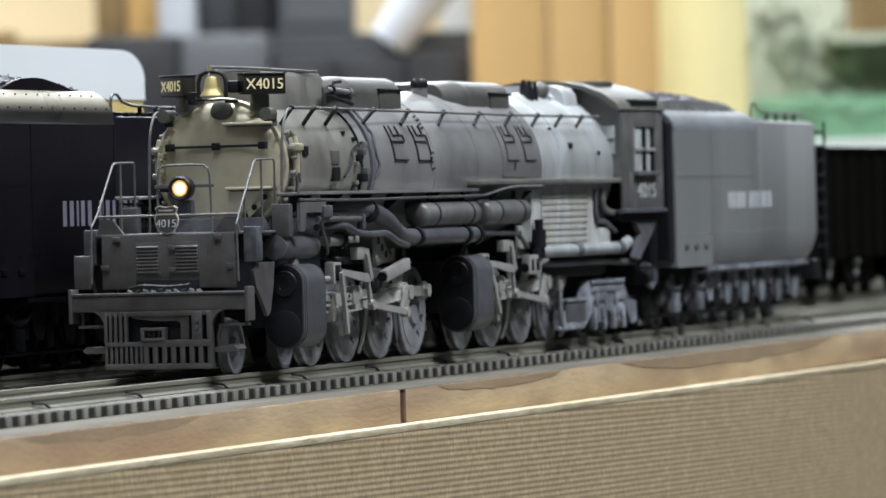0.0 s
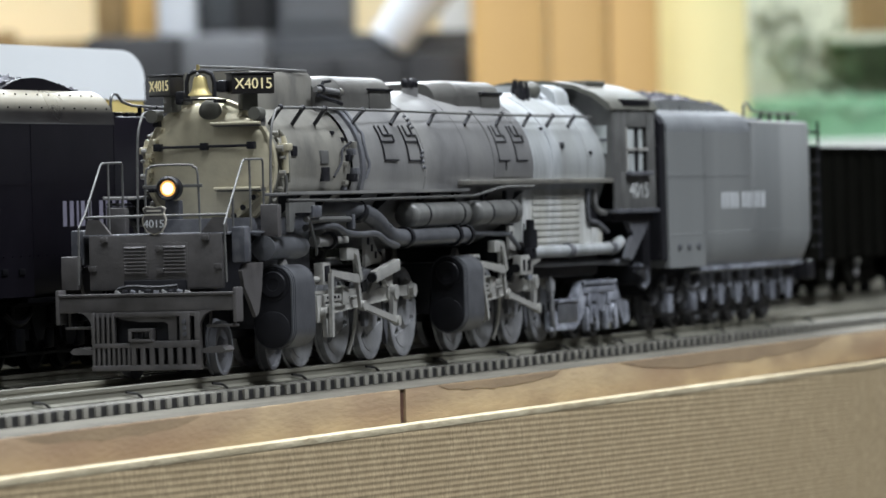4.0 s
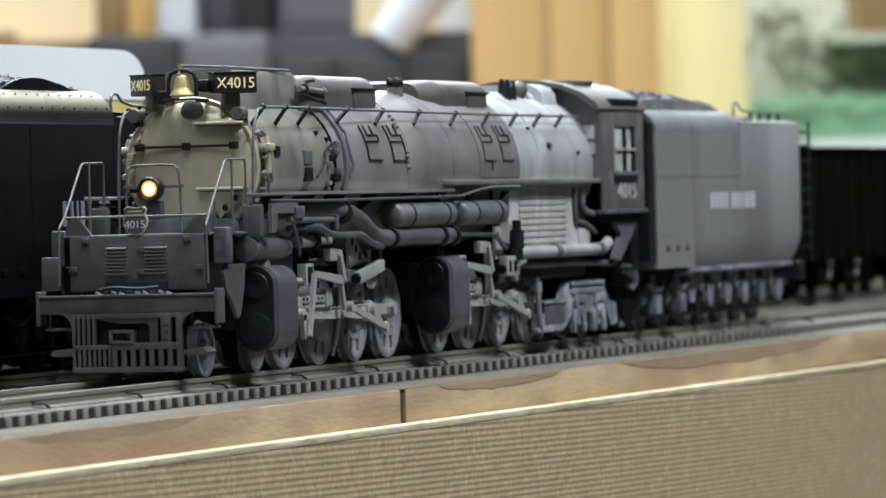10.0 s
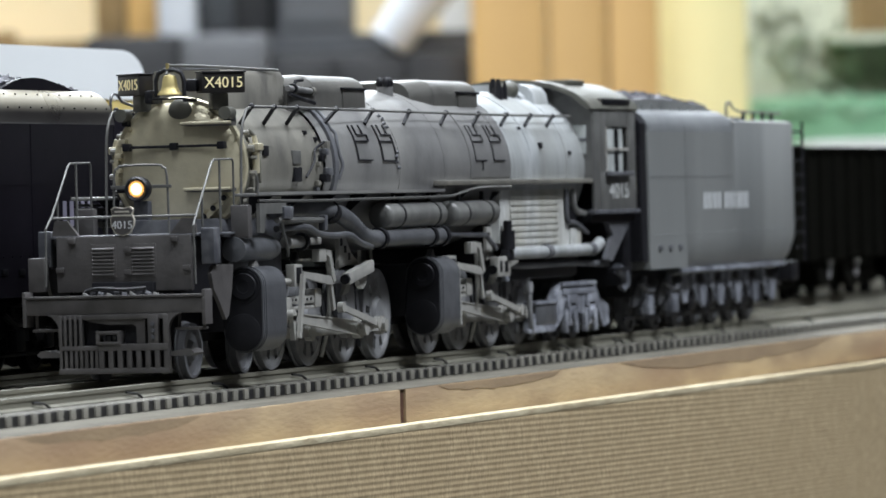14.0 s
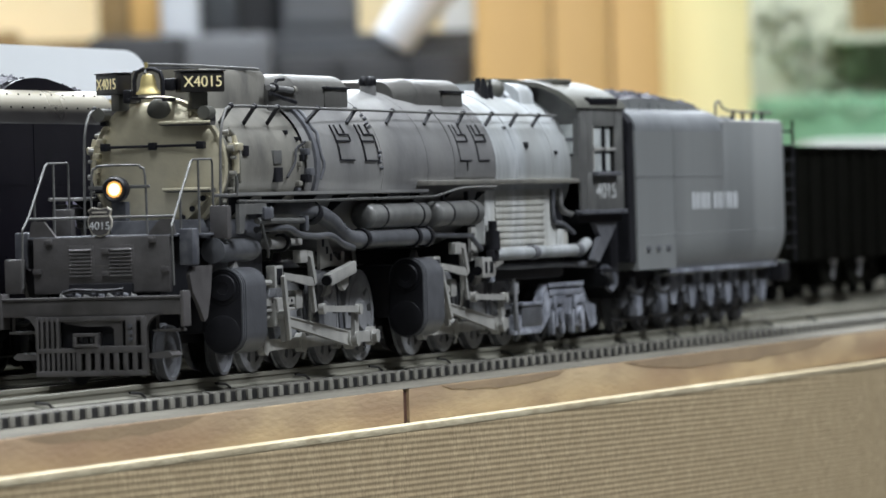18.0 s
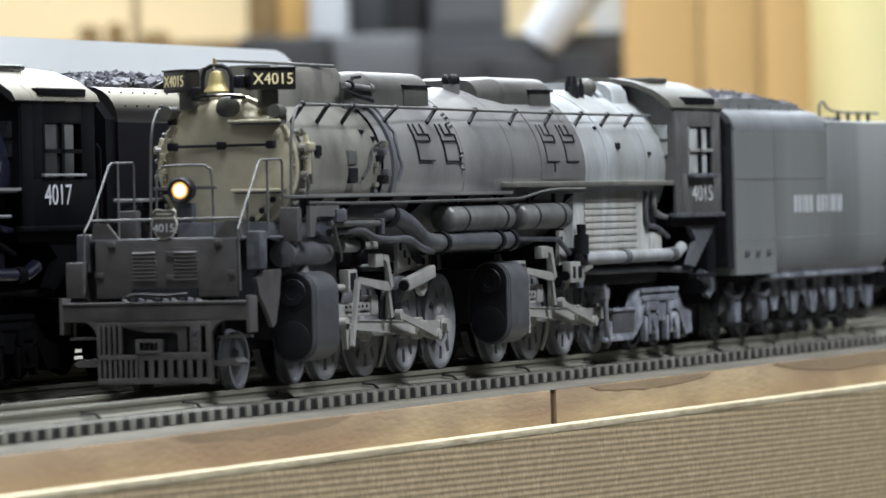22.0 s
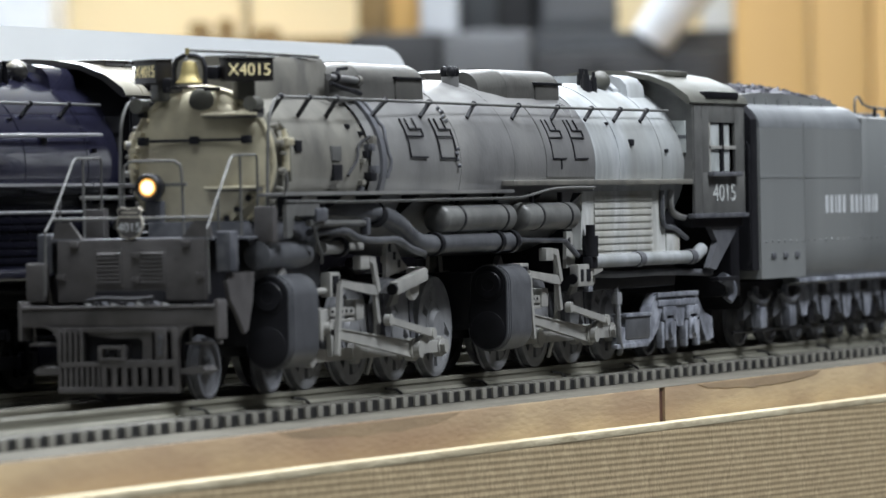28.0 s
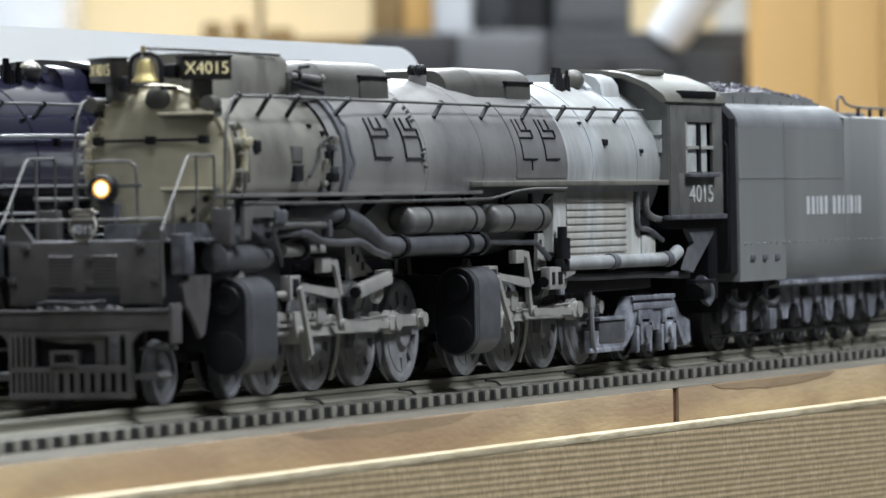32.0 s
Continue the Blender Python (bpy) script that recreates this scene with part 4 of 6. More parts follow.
    for s in (-1, 1):
        part("beam_cheek", box(BM(), -1.33, -1.0, s * 1.48 - 0.03, s * 1.48 + 0.03, 0.88, 1.42, 0.015), P["pilot"], beam)
        part("hanging_step", box(BM(), -1.2, -0.9, min(s * 0.95, s * 1.4), max(s * 0.95, s * 1.4), 0.8, 0.84, 0.01), P["pilot"], beam)
        for y in (0.98, 1.38):
            part("step_hanger", box(BM(), -1.06, -1.02, s * y - 0.02, s * y + 0.02, 0.84, 1.12), P["pilot"], beam)
        part("foot_board", slab(BM(), [(s * 0.86, 0.40), (s * 1.24, 0.40), (s * 1.3, 0.44), (s * 1.24, 0.50), (s * 1.15, 0.51), (s * 0.86, 0.46)], "x", -1.3, -0.85), P["pilot"], beam)
    # cast pilot: slotted plate, close bars on one half and wide bars on the other
    pil = add("pilot", box(BM(), -1.34, -1.2, -0.9, 0.9, 0.98, 1.06, 0.02), "pilot")
    part("foot_bar", box(BM(), -1.37, -1.2, -0.905, 0.905, 0.14, 0.23, 0.015), P["pilot"], pil)
    part("mid_bar", box(BM(), -1.36, -1.22, 0.25, 0.9, 0.50, 0.575, 0.015), P["pilot"], pil)
    part("mid_bar", box(BM(), -1.375, -1.22, -0.9, 0.25, 0.49, 0.60, 0.015), P["pilot"], pil)
    for i in range(8):
        y = 0.88 - i * 0.084
        part("bar", box(BM(), -1.35, -1.24, y - 0.024, y + 0.024, 0.2, 0.52, 0.01), P["pilot"], pil)
    for i in range(8):
        y = 0.205 - i * 0.153
        part("wide_bar", box(BM(), -1.37, -1.24, y - 0.042, y + 0.042, 0.2, 0.52, 0.012), P["pilot"], pil)
    for y, w in ((0.88, 0.028), (0.8, 0.023), (0.715, 0.023), (0.63, 0.023), (0.545, 0.023), (-0.65, 0.085), (-0.86, 0.045)):
        part("upper_bar", box(BM(), -1.36, -1.24, y - w, y + w, 0.56, 1.04, 0.01), P["pilot"], pil)
    for z in (0.7, 0.8, 0.9):
        part("bar_bolt", cyl(BM(), (-1.385, -0.65, z), (-1.36, -0.65, z), 0.036, seg=8), P["under"], pil)
    for s in (-1, 1):
        fil = [(s * 0.88, 1.07), (s * 1.15, 1.07)] + [(s * (1.15 - 0.25 * math.sin(t)), 1.07 - 0.28 * (1 - math.cos(t))) for t in [math.pi / 2 * k / 7 for k in range(1, 8)]] + [(s * 0.88, 0.79)]
        part("corner_web", slab(BM(), fil, "x", -1.35, -1.24), P["pilot"], pil)
    for ya, yb, za, zb in ((-0.13, 0.28, 0.75, 0.8), (-0.13, 0.28, 0.59, 0.635), (0.22, 0.28, 0.635, 0.75), (-0.13, -0.07, 0.635, 0.75)):
        part("coupler_frame", box(BM(), -1.40, -1.12, ya, yb, za, zb, 0.008), P["pilot"], pil)
    part("pocket_roof", slab(BM(), [(-0.5, 1.02), (0.5, 1.02), (0.44, 0.95), (0.1, 0.9), (-0.3, 0.9), (-0.36, 0.86), (-0.36, 0.6), (-0.5, 0.6)], "x", -1.3, -1.16), P["pilot"], pil)
    # Near-black plate added so that the slots read as deep shade.
    part("hollow", box(BM(), -1.15, -1.1, -0.9, 0.9, 0.2, 0.98), P["dark"], pil, "dark plate painting the shade behind the bars")
    cp = add("coupler", box(BM(), -1.3, -0.9, -0.02, 0.22, 0.65, 0.74, 0.02), "under")
    part("knuckle", box(BM(), -1.36, -1.28, 0.04, 0.14, 0.64, 0.75, 0.02), P["dark"], cp)
    part("drawbar_cover", box(BM(), -1.2, -0.95, -0.45, 0.45, 0.58, 0.95, 0.02), P["dark"], cp)
    add("air_hose", tube(BM(), smooth_path([(-1.35, 0.45, 1.42), (-1.4, 0.2, 1.46), (-1.38, -0.2, 1.44), (-1.35, -0.55, 1.46)], 4), 0.03, 6), "dark")
    for k in range(10):
        y = -0.62 + 0.13 * k
        add("pipe_union", cyl(BM(), (-0.98, y, 1.33 + 0.02 * (k % 3)), (-0.98, y + 0.08, 1.36 + 0.02 * (k % 2)), 0.035, seg=8), ("cab", "under", "dark")[k % 3])
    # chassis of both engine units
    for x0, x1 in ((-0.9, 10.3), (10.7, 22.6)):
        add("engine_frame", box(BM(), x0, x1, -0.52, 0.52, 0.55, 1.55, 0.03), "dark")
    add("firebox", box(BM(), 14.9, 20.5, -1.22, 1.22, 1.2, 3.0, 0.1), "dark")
    for s in (-1, 1):
        y = s * 1.36
        fs = add("firebox_side", slab(BM(), [(14.9, 1.9), (15.0, 2.85), (19.45, 2.85), (19.45, 1.75), (15.6, 1.75)], "y", s * 1.2, y), "chalk", "pale chalky firebox side sheet")
        for k in range(8):
            z = 1.86 + k * 0.118
            part("louvre", box(BM(), 15.6, 18.7, min(y, y + s * 0.02), max(y, y + s * 0.02), z, z + 0.085, 0.008), P["chalk"], fs)
        part("corner_box", box(BM(), 19.45, 20.2, *sorted((s * 1.2, y + s * 0.03)), 1.78, 2.12, 0.03), P["chalk"], fs)
        part("pipe", tube(BM(), smooth_path([(19.15, y + s * 0.05, 2.85), (19.15, y + s * 0.05, 2.4), (19.3, y + s * 0.05, 2.24), (19.8, y + s * 0.05, 2.2), (20.5, y + s * 0.05, 2.02)], 3), 0.045, 8), P["under"], fs)
        part("pipe", tube(BM(), smooth_path([(19.7, y + s * 0.03, 2.85), (19.7, y + s * 0.03, 2.55), (20.0, y + s * 0.03, 2.42), (20.6, y + s * 0.03, 2.36)], 3), 0.06, 8), P["body"], fs)
        pump = add("feed_pump", cyl(BM(), (15.05, s * 1.48, 1.78), (15.05, s * 1.48, 2.12), 0.13, seg=14), "dark")
        part("pump_head", cyl(BM(), (15.05, s * 1.48, 2.12), (15.05, s * 1.48, 2.3), 0.08, seg=12), P["dark"], pump)
        part("pump_foot", box(BM(), 14.9, 15.25, *sorted((s * 1.38, s * 1.54)), 1.58, 1.78, 0.03), P["dark"], pump)
        add("ash_pan_pipe", tube(BM(), [(15.2, s * 1.42, 1.7), (20.9, s * 1.42, 1.7), (21.3, s * 1.42, 1.82)], 0.115, 14), "firebox")
        for x in (17.7, 20.6):
            add("pipe_clip", cyl(BM(), (x - 0.14, s * 1.42, 1.7), (x + 0.14, s * 1.42, 1.7), 0.135, seg=14), "under")
        add("injector_pipe", tube(BM(), smooth_path([(15.0, s * 1.3, 1.5), (17.0, s * 1.32, 1.46), (19.5, s * 1.32, 1.46), (22.2, s * 1.3, 1.4)], 4), 0.06, 8), "under")
        # running boards
        rb = add("running_board", box(BM(), 1.1, 11.0, min(s * 1.15, s * 1.56), max(s * 1.15, s * 1.56), 2.83, 2.88, 0.015), "body")
        part("rear_board", box(BM(), 11.0, 20.4, min(s * 1.3, s * 1.58), max(s * 1.3, s * 1.58), 2.95, 3.04, 0.02), P["smoke"], rb)
        # On the black engine pale metal paints the bright edge lines.
        part("edge_strip", box(BM(), 1.1, 11.0, s * 1.57 - 0.012, s * 1.57 + 0.012, 2.845, 2.895), P["body" if P is W else "wire"], rb)
        if P is B:
            part("rear_edge_strip", box(BM(), 11.0, 20.4, s * 1.59 - 0.01, s * 1.59 + 0.01, 2.99, 3.03), P["wire"], rb)
        part("conduit", tube(BM(), smooth_path([(1.2, s * 1.54, 2.76), (4, s * 1.54, 2.74), (7, s * 1.54, 2.75), (10.8, s * 1.54, 2.76), (11.6, s * 1.56, 2.78), (13, s * 1.58, 2.9), (15, s * 1.58, 2.91)] if P is W else [(2, s * 1.58, 2.6), (9, s * 1.58, 2.62), (20, s * 1.58, 2.6)], 3), 0.025, 6), P["rail" if P is W else "wire"], rb)
        for x in (2.0, 3.6, 5.2, 6.9, 9.0, 10.8, 12.6, 14.6):
            part("bracket", slab(BM(), [(s * 1.1, 2.83), (s * 1.5, 2.83), (s * 1.1, 2.5)], "x", x, x + 0.05), P["dark"], rb)
        if P is B:
            add("boiler_pipe", tube(BM(), smooth_path([(6.6, s * 1.34, 3.68), (9, s * 1.4, 3.7), (14, s * 1.44, 3.72), (19.6, s * 1.46, 3.76)], 4), 0.03, 8), "wire", "boiler pipe in pale metal that paints its highlight")
        # handrail along the boiler
        hr = add("boiler_handrail", tube(BM(), smooth_path([(1.5, s * 1.14, 2.28), (1.55, s * 1.14, 3.2), (1.62, s * 1.14, 3.85), (1.8, s * 1.14, 4.14), (2.05, s * 1.14, 4.25), (3.0, s * 1.16, 4.265), (5.4, s * 1.19, 4.255), (8, s * 1.22, 4.245), (14, s * 1.25, 4.22), (20.0, s * 1.27, 4.215)], 3), 0.024, 8), "rail")
        for x in (2.1, 3.2, 4.3, 6.3, 8.2, 10.2, 12.3, 14.2, 15.9, 17.4, 18.8):
            yy = 1.14 + (x - 2) * 0.0075
            cz, r = boiler_at(x)
            ang = math.acos(max(-1, min(1, (4.0 - cz) / r)))
            low = (x + 0.22, s * r * math.sin(ang), 4.0)
            if x > 6:
                ang = math.acos((4.02 - cz) / r)
                low = (x - 0.24, s * (r * math.sin(ang) + 0.01), 4.02)
            zr = 4.268 - 0.0035 * (x - 2.5)
            part("stanchion", tube(BM(), [low, (x, s * (yy + 0.015), zr)], 0.036, 8), P["dark"], hr)
            bm = BM()
            bmesh.ops.create_icosphere(bm, subdivisions=2, radius=0.05, matrix=Matrix.Translation((x, s * (yy + 0.01), zr)))
            part("rail_knob", bm, P["dark"], hr)
        # sand pipes / ladder brackets on the jacket
        for xa in (7.05, 8.25, 13.4, 14.5):
            bars = [((0, 58), (0, 85)), ((0, 85), (0.66, 85)), ((0.2, 58), (0.2, 66)), ((0.2, 66), (0.66, 66)), ((0, 71), (0.66, 71)), ((0.5, 58), (0.5, 66)), ((0.66, 66), (0.66, 71))]
            for (xp, dp), (xq, dq) in bars + ([((0.66, 71), (0.66, 85))] if xa == 8.25 else [((0.4, 85), (0.4, 92))] if xa == 13.4 else []):
                pts = [on_boiler(xa + xp + (xq - xp) * k / 3, dp + (dq - dp) * k / 3, 0.022, s) for k in range(4)]
                add("jacket_bracket", tube(BM(), pts, 0.015, 6), "dark")
        cz, r = boiler_at(14.2)
        a0, a1 = (46, 97) if s < 0 else (-97, -46)
        add("jacket_panel", curved(BM(), 13.1, 15.55, cz, r - 0.005, a0, a1, 0.018, 12), "body")
        for i, aa in enumerate((50, 53, 57, 60, 79, 82, 86, 90)):
            p = on_boiler(8.93 + 0.05 * math.sin(i * 2.0), aa, 0.0, s)
            add("washout_plug", cyl(BM(), p, on_boiler(8.95 + 0.05 * math.sin(i * 2.0), aa, 0.05, s), 0.028, seg=8), "under")
        for x, a, q in ((2.85, 78, 0.12), (4.35, 98, 0.17), (17.6, 74, 0.08), (16.7, 60, 0.04), (19.4, 80, 0.05), (5.1, 62, 0.05), (5.5, 68, 0.05)):
            p = Vector(on_boiler(x, a, 0.0, s))
            add("jacket_fitting", box(BM(), p.x - q, p.x + q, p.y - 0.05, p.y + 0.05, p.z - q * 0.7, p.z + q * 0.7, 0.02), "dark")
        rnd = random.Random(11)
        for k in range(9):
            a, x = 74 + 5.2 * k, 5.72 - 0.1 * (k % 4) - 0.03 * k * rnd.random()
            p0 = Vector(on_boiler(x, a, 0.0, s))
            w, h = rnd.uniform(0.04, 0.11), rnd.uniform(0.03, 0.07)
            add("check_valve", box(BM(), p0.x - w, p0.x + w, p0.y - 0.07, p0.y + 0.07, p0.z - h, p0.z + h, 0.015), ("smoke", "under", "dark")[k % 3])
        add("injector_line", tube(BM(), smooth_path([on_boiler(4.75, 100, 0.04, s), on_boiler(5.05, 88, 0.06, s), on_boiler(5.2, 78, 0.05, s), on_boiler(5.6, 72, 0.05, s)], 3), 0.022, 6), "dark")
        p0 = Vector(on_boiler(4.3, 84, 0.0, s))
        add("jacket_patch", box(BM(), p0.x - 0.16, p0.x + 0.22, p0.y - 0.03, p0.y + 0.03, p0.z - 0.1, p0.z + 0.12, 0.01), "cab")
        # smokebox side fittings
        for k, z in enumerate((2.75, 2.95, 3.2, 3.45, 3.6, 3.85)):
            cz, r = 3.33, 1.1
            yv = math.sqrt(max(0.05, r * r - (z - cz) ** 2)) + 0.05
            add("feed_valve", cyl(BM(), (2.0 + 0.03 * (k % 2), s * yv, z), (2.0 + 0.03 * (k % 2), s * (yv + 0.1), z), (0.05, 0.03, 0.045, 0.03, 0.055, 0.035)[k], seg=8), "smoke")
        for k in range(5):
            z = 2.7 + 0.27 * k
            yv = math.sqrt(max(0.05, 1.12 ** 2 - (z - 3.33) ** 2))
            add("feed_block", box(BM(), 2.12 + 0.06 * (k % 3), 2.3 + 0.1 * (k % 2), *sorted((s * (yv - 0.04), s * (yv + 0.07))), z, z + 0.1 + 0.05 * (k % 2), 0.02), "front" if k == 2 else "smoke")
        add("feed_pipe", tube(BM(), smooth_path([(2.15, s * 1.08, 3.9), (2.3, s * 1.16, 3.72), (2.22, s * 1.22, 3.4), (2.3, s * 1.2, 3.05)], 3), 0.03, 8), "smoke")
        fv = add("check_valve_body", cyl(BM(), (2.14, s * 1.19, 3.2), (2.14, s * 1.19, 3.56), 0.06, seg=12), "front")
        part("valve_cap", box(BM(), 2.02, 2.3, *sorted((s * 1.1, s * 1.28)), 3.56, 3.68, 0.03), P["front"], fv)
        part("valve_neck", cyl(BM(), (2.14, s * 1.19, 3.68), (2.14, s * 1.17, 3.8), 0.05, 0.035, seg=10), P["front"], fv)
        part("drain", tube(BM(), [(2.14, s * 1.19, 3.2), (2.16, s * 1.2, 3.02), (2.2, s * 1.16, 2.84)], 0.028, 8), P["rail"], fv)
        # whistle and pipes by the stack
        wb = add("generator", cyl(BM(), (5.0, s * 0.78, 4.6), (6.0, s * 0.84, 4.56), 0.05, seg=14), "body")
        part("flange", cyl(BM(), (5.2, s * 0.79, 4.6), (5.28, s * 0.79, 4.6), 0.08, seg=14), P["dark"], wb)
        part("end_cap", cyl(BM(), (6.0, s * 0.84, 4.56), (6.12, s * 0.845, 4.555), 0.072, seg=12), P["smoke"], wb)
        part("exhaust", tube(BM(), [(5.3, s * 0.78, 4.62), (5.36, s * 0.8, 4.72), (5.6, s * 0.84, 4.74)], 0.03, 8), P["dark"], wb)
        part("steam_line", tube(BM(), smooth_path([(4.9, s * 0.85, 4.5), (5.25, s * 0.95, 4.42), (5.6, s * 0.92, 4.4), (5.95, s * 0.92, 4.36)], 3), 0.035, 8), P["dark"], wb)
        # air tanks and steam pipes under the running board
        for xa, xb in ((7.85, 11.05), (11.6, 14.2)):
            tk = add("air_tank", lathe_x(BM(), [(xa - 0.03, 2.46, 0.001), (xa - 0.02, 2.46, 0.1), (xa, 2.46, 0.17), (xa + 0.03, 2.46, 0.21), (xa + 0.06, 2.46, 0.222), (xb - 0.06, 2.46, 0.222), (xb - 0.03, 2.46, 0.21), (xb, 2.46, 0.17), (xb + 0.03, 2.46, 0.001)], cy=s * 1.4, seg=28), "cab")
            for x in (xa + 0.75, xb - 0.45):
                part("strap", cyl(BM(), (x - 0.04, s * 1.4, 2.46), (x + 0.04, s * 1.4, 2.46), 0.23, seg=24), P["dark"], tk)
                part("hanger", box(BM(), x - 0.04, x + 0.04, s * 1.4 - 0.03, s * 1.4 + 0.03, 2.65, 2.84), P["dark"], tk)
        big = add("steam_pipe", tube(BM(), smooth_path([(3.3, s * 1.05, 2.62), (4.4, s * 1.25, 2.62), (5.2, s * 1.38, 2.58), (6.0, s * 1.42, 2.42), (6.7, s * 1.44, 2.16), (7.3, s * 1.44, 2.08), (9, s * 1.44, 2.08), (11.3, s * 1.44, 2.08)], 4), 0.15, 16), "cyl")
        for x, z, y in ((5.25, 2.57, 1.38), (7.6, 2.08, 1.44), (10.4, 2.08, 1.44), (11.1, 2.08, 1.44)):
            part("pipe_collar", cyl(BM(), (x - 0.07, s * y, z), (x + 0.07, s * y, z - (0.05 if x < 6 else 0)), 0.185, seg=20), P["dark"], big)
        add("lower_pipe", tube(BM(), smooth_path([(2.6, s * 1.35, 2.3), (3.6, s * 1.5, 2.32), (4.2, s * 1.52, 2.2), (5.0, s * 1.52, 2.16), (5.8, s * 1.52, 2.16), (6.4, s * 1.52, 2.02), (7.0, s * 1.5, 1.95)], 4), 0.056, 10), "cyl")
        add("upper_rod", tube(BM(), [(2.2, s * 1.5, 2.44), (4.6, s * 1.5, 2.42)], 0.05, 8), "cab")
        add("rod_joint", box(BM(), 4.45, 4.6, s * 1.5 - 0.06, s * 1.5 + 0.06, 2.25, 2.5, 0.02), "under")
        add("reach_rod", tube(BM(), [(11.4, s * 1.4, 2.1), (14.0, s * 1.38, 2.06), (14.9, s * 1.3, 1.8)], 0.045, 8), "under")
        add("pump_bracket", slab(BM(), [(1.2, 2.72), (2.5, 2.72), (2.5, 2.58), (2.35, 2.55), (1.5, 2.55), (1.4, 2.25), (1.2, 2.25)], "y", s * 1.5, s * 1.56), "cab")
        add("lubricator", box(BM(), 2.3, 2.75, min(s * 1.4, s * 1.6), max(s * 1.4, s * 1.6), 2.46, 2.66, 0.03), "under")
        add("deck_ladder", box(BM(), 0.95, 1.15, *sorted((s * 1.15, s * 1.45)), 2.18, 2.7, 0.03), "pilot")
        # cylinders, slide bars, brackets
        for u, (x0, off) in enumerate(((1.15, 0.0), (10.55, 0.0))):
            o1 = capsule(s * 1.28, 1.41, 0.31, s * 1.26, 0.70, 0.33)
            cy = add("cylinder_block", slab(BM(), o1, "x", x0, x0 + 1.15), "cyl")
            part("front_plate", slab(BM(), capsule(s * 1.28, 1.41, 0.29, s * 1.26, 0.70, 0.31), "x", x0 - 0.015, x0), P["dark"], cy)
            o2 = capsule(s * 1.28, 1.41, 0.322, s * 1.26, 0.70, 0.342)
            for xx in (x0 + 0.05, x0 + 0.14):
                part("jacket_seam", slab(BM(), o2, "x", xx, xx + 0.03), P["cyl"], cy)
            part("valve_cover", lathe_x(BM(), [(x0 - 0.035, 1.41, 0.001), (x0 - 0.04, 1.41, 0.1), (x0 - 0.05, 1.41, 0.105), (x0 - 0.05, 1.41, 0.2), (x0 - 0.025, 1.41, 0.215), (x0 - 0.025, 1.41, 0.26), (x0, 1.41, 0.265)], cy=s * 1.28, seg=24), P["dark"], cy)
            part("cylinder_cover", lathe_x(BM(), [(x0 - 0.03, 0.70, 0.001), (x0 - 0.03, 0.70, 0.22), (x0 - 0.02, 0.70, 0.28), (x0, 0.70, 0.295)], cy=s * 1.26, seg=28), P["dark"], cy)
            part("saddle", box(BM(), x0, x0 + 1.15, min(0.0, s * 1.0), max(0, s * 1.0), 0.7, 1.6, 0.03), P["dark"], cy)
            part("lifting_lug", slab(BM(), [(x0 + 0.4, 1.7), (x0 + 0.55, 1.86), (x0 + 0.7, 1.7)], "y", s * 1.2, s * 1.3), P["body"], cy)
            xr = x0 + 1.15
            o = DRV[u * 4 + 2] - 7.468
            sb = add("slide_bar", box(BM(), xr, o + 4.7, s * 1.2 - 0.07, s * 1.2 + 0.07, 1.07, 1.2, 0.02), "gear")
            part("lower_bar", box(BM(), xr, o + 4.7, s * 1.2 - 0.07, s * 1.2 + 0.07, 0.98, 1.03, 0.02), P["gear"], sb)
            for k in range(6):
                part("bar_bolt", cyl(BM(), (o + 3.5 + 0.19 * k, s * 1.27, 1.14), (o + 3.5 + 0.19 * k, s * 1.29, 1.14), 0.024, seg=6), P["dark"], sb)
            part("bar_end", box(BM(), o + 4.62, o + 4.95, s * 1.2 - 0.1, s * 1.2 + 0.1, 1.0, 1.3, 0.03), P["gear"], sb)
            gb = add("valve_guide", box(BM(), o + 3.3, o + 3.7, s * 1.32 - 0.08, s * 1.32 + 0.08, 1.36, 1.72, 0.02), "gear")
            part("guide_slot", box(BM(), o + 3.38, o + 3.62, s * 1.405 - 0.01, s * 1.405 + 0.01, 1.41, 1.67, 0.01), P["dark"], gb)
            part("valve_rod", cyl(BM(), (xr, s * 1.3, 1.45), (o + 3.3, s * 1.3, 1.45), 0.05, seg=8), P["gear"], gb)
            xl = DRV[u * 4 + 2] - 0.1
            rot = Matrix.Translation((o + 6.6, 0, 1.53)) @ Matrix.Rotation(radians(-8.5), 4, "Y")
            bm = box(BM(), -0.68, 0.68, *sorted((s * 1.33, s * 1.47)), -0.1, 0.1, 0.03, rot)
            lk = add("expansion_link", bm, "gear")
            part("link_eye", cyl(BM(), (o + 5.92, s * 1.4, 1.43), (o + 5.86, s * 1.4, 1.42), 0.085, seg=12), P["dark"], lk)
            part("link_guide", slab(BM(), [(o + 6.75, 1.5), (o + 7.25, 1.56), (o + 7.2, 1.34), (o + 7.0, 1.24), (o + 6.85, 1.3)], "y", s * 1.26, s * 1.34), P["gear"], lk)
            part("link_foot", slab(BM(), [(o + 6.3, 1.44), (o + 6.5, 1.46), (o + 6.3, 1.2), (o + 5.95, 1.16)], "y", s * 1.26, s * 1.32), P["gear"], lk)
            hg = add("gear_hanger", slab(BM(), [(o + 6.1, 1.6), (o + 6.15, 2.2), (o + 6.4, 2.2), (o + 6.8, 1.85), (o + 7.1, 1.72)], "y", s * 1.16, s * 1.22), "gear")
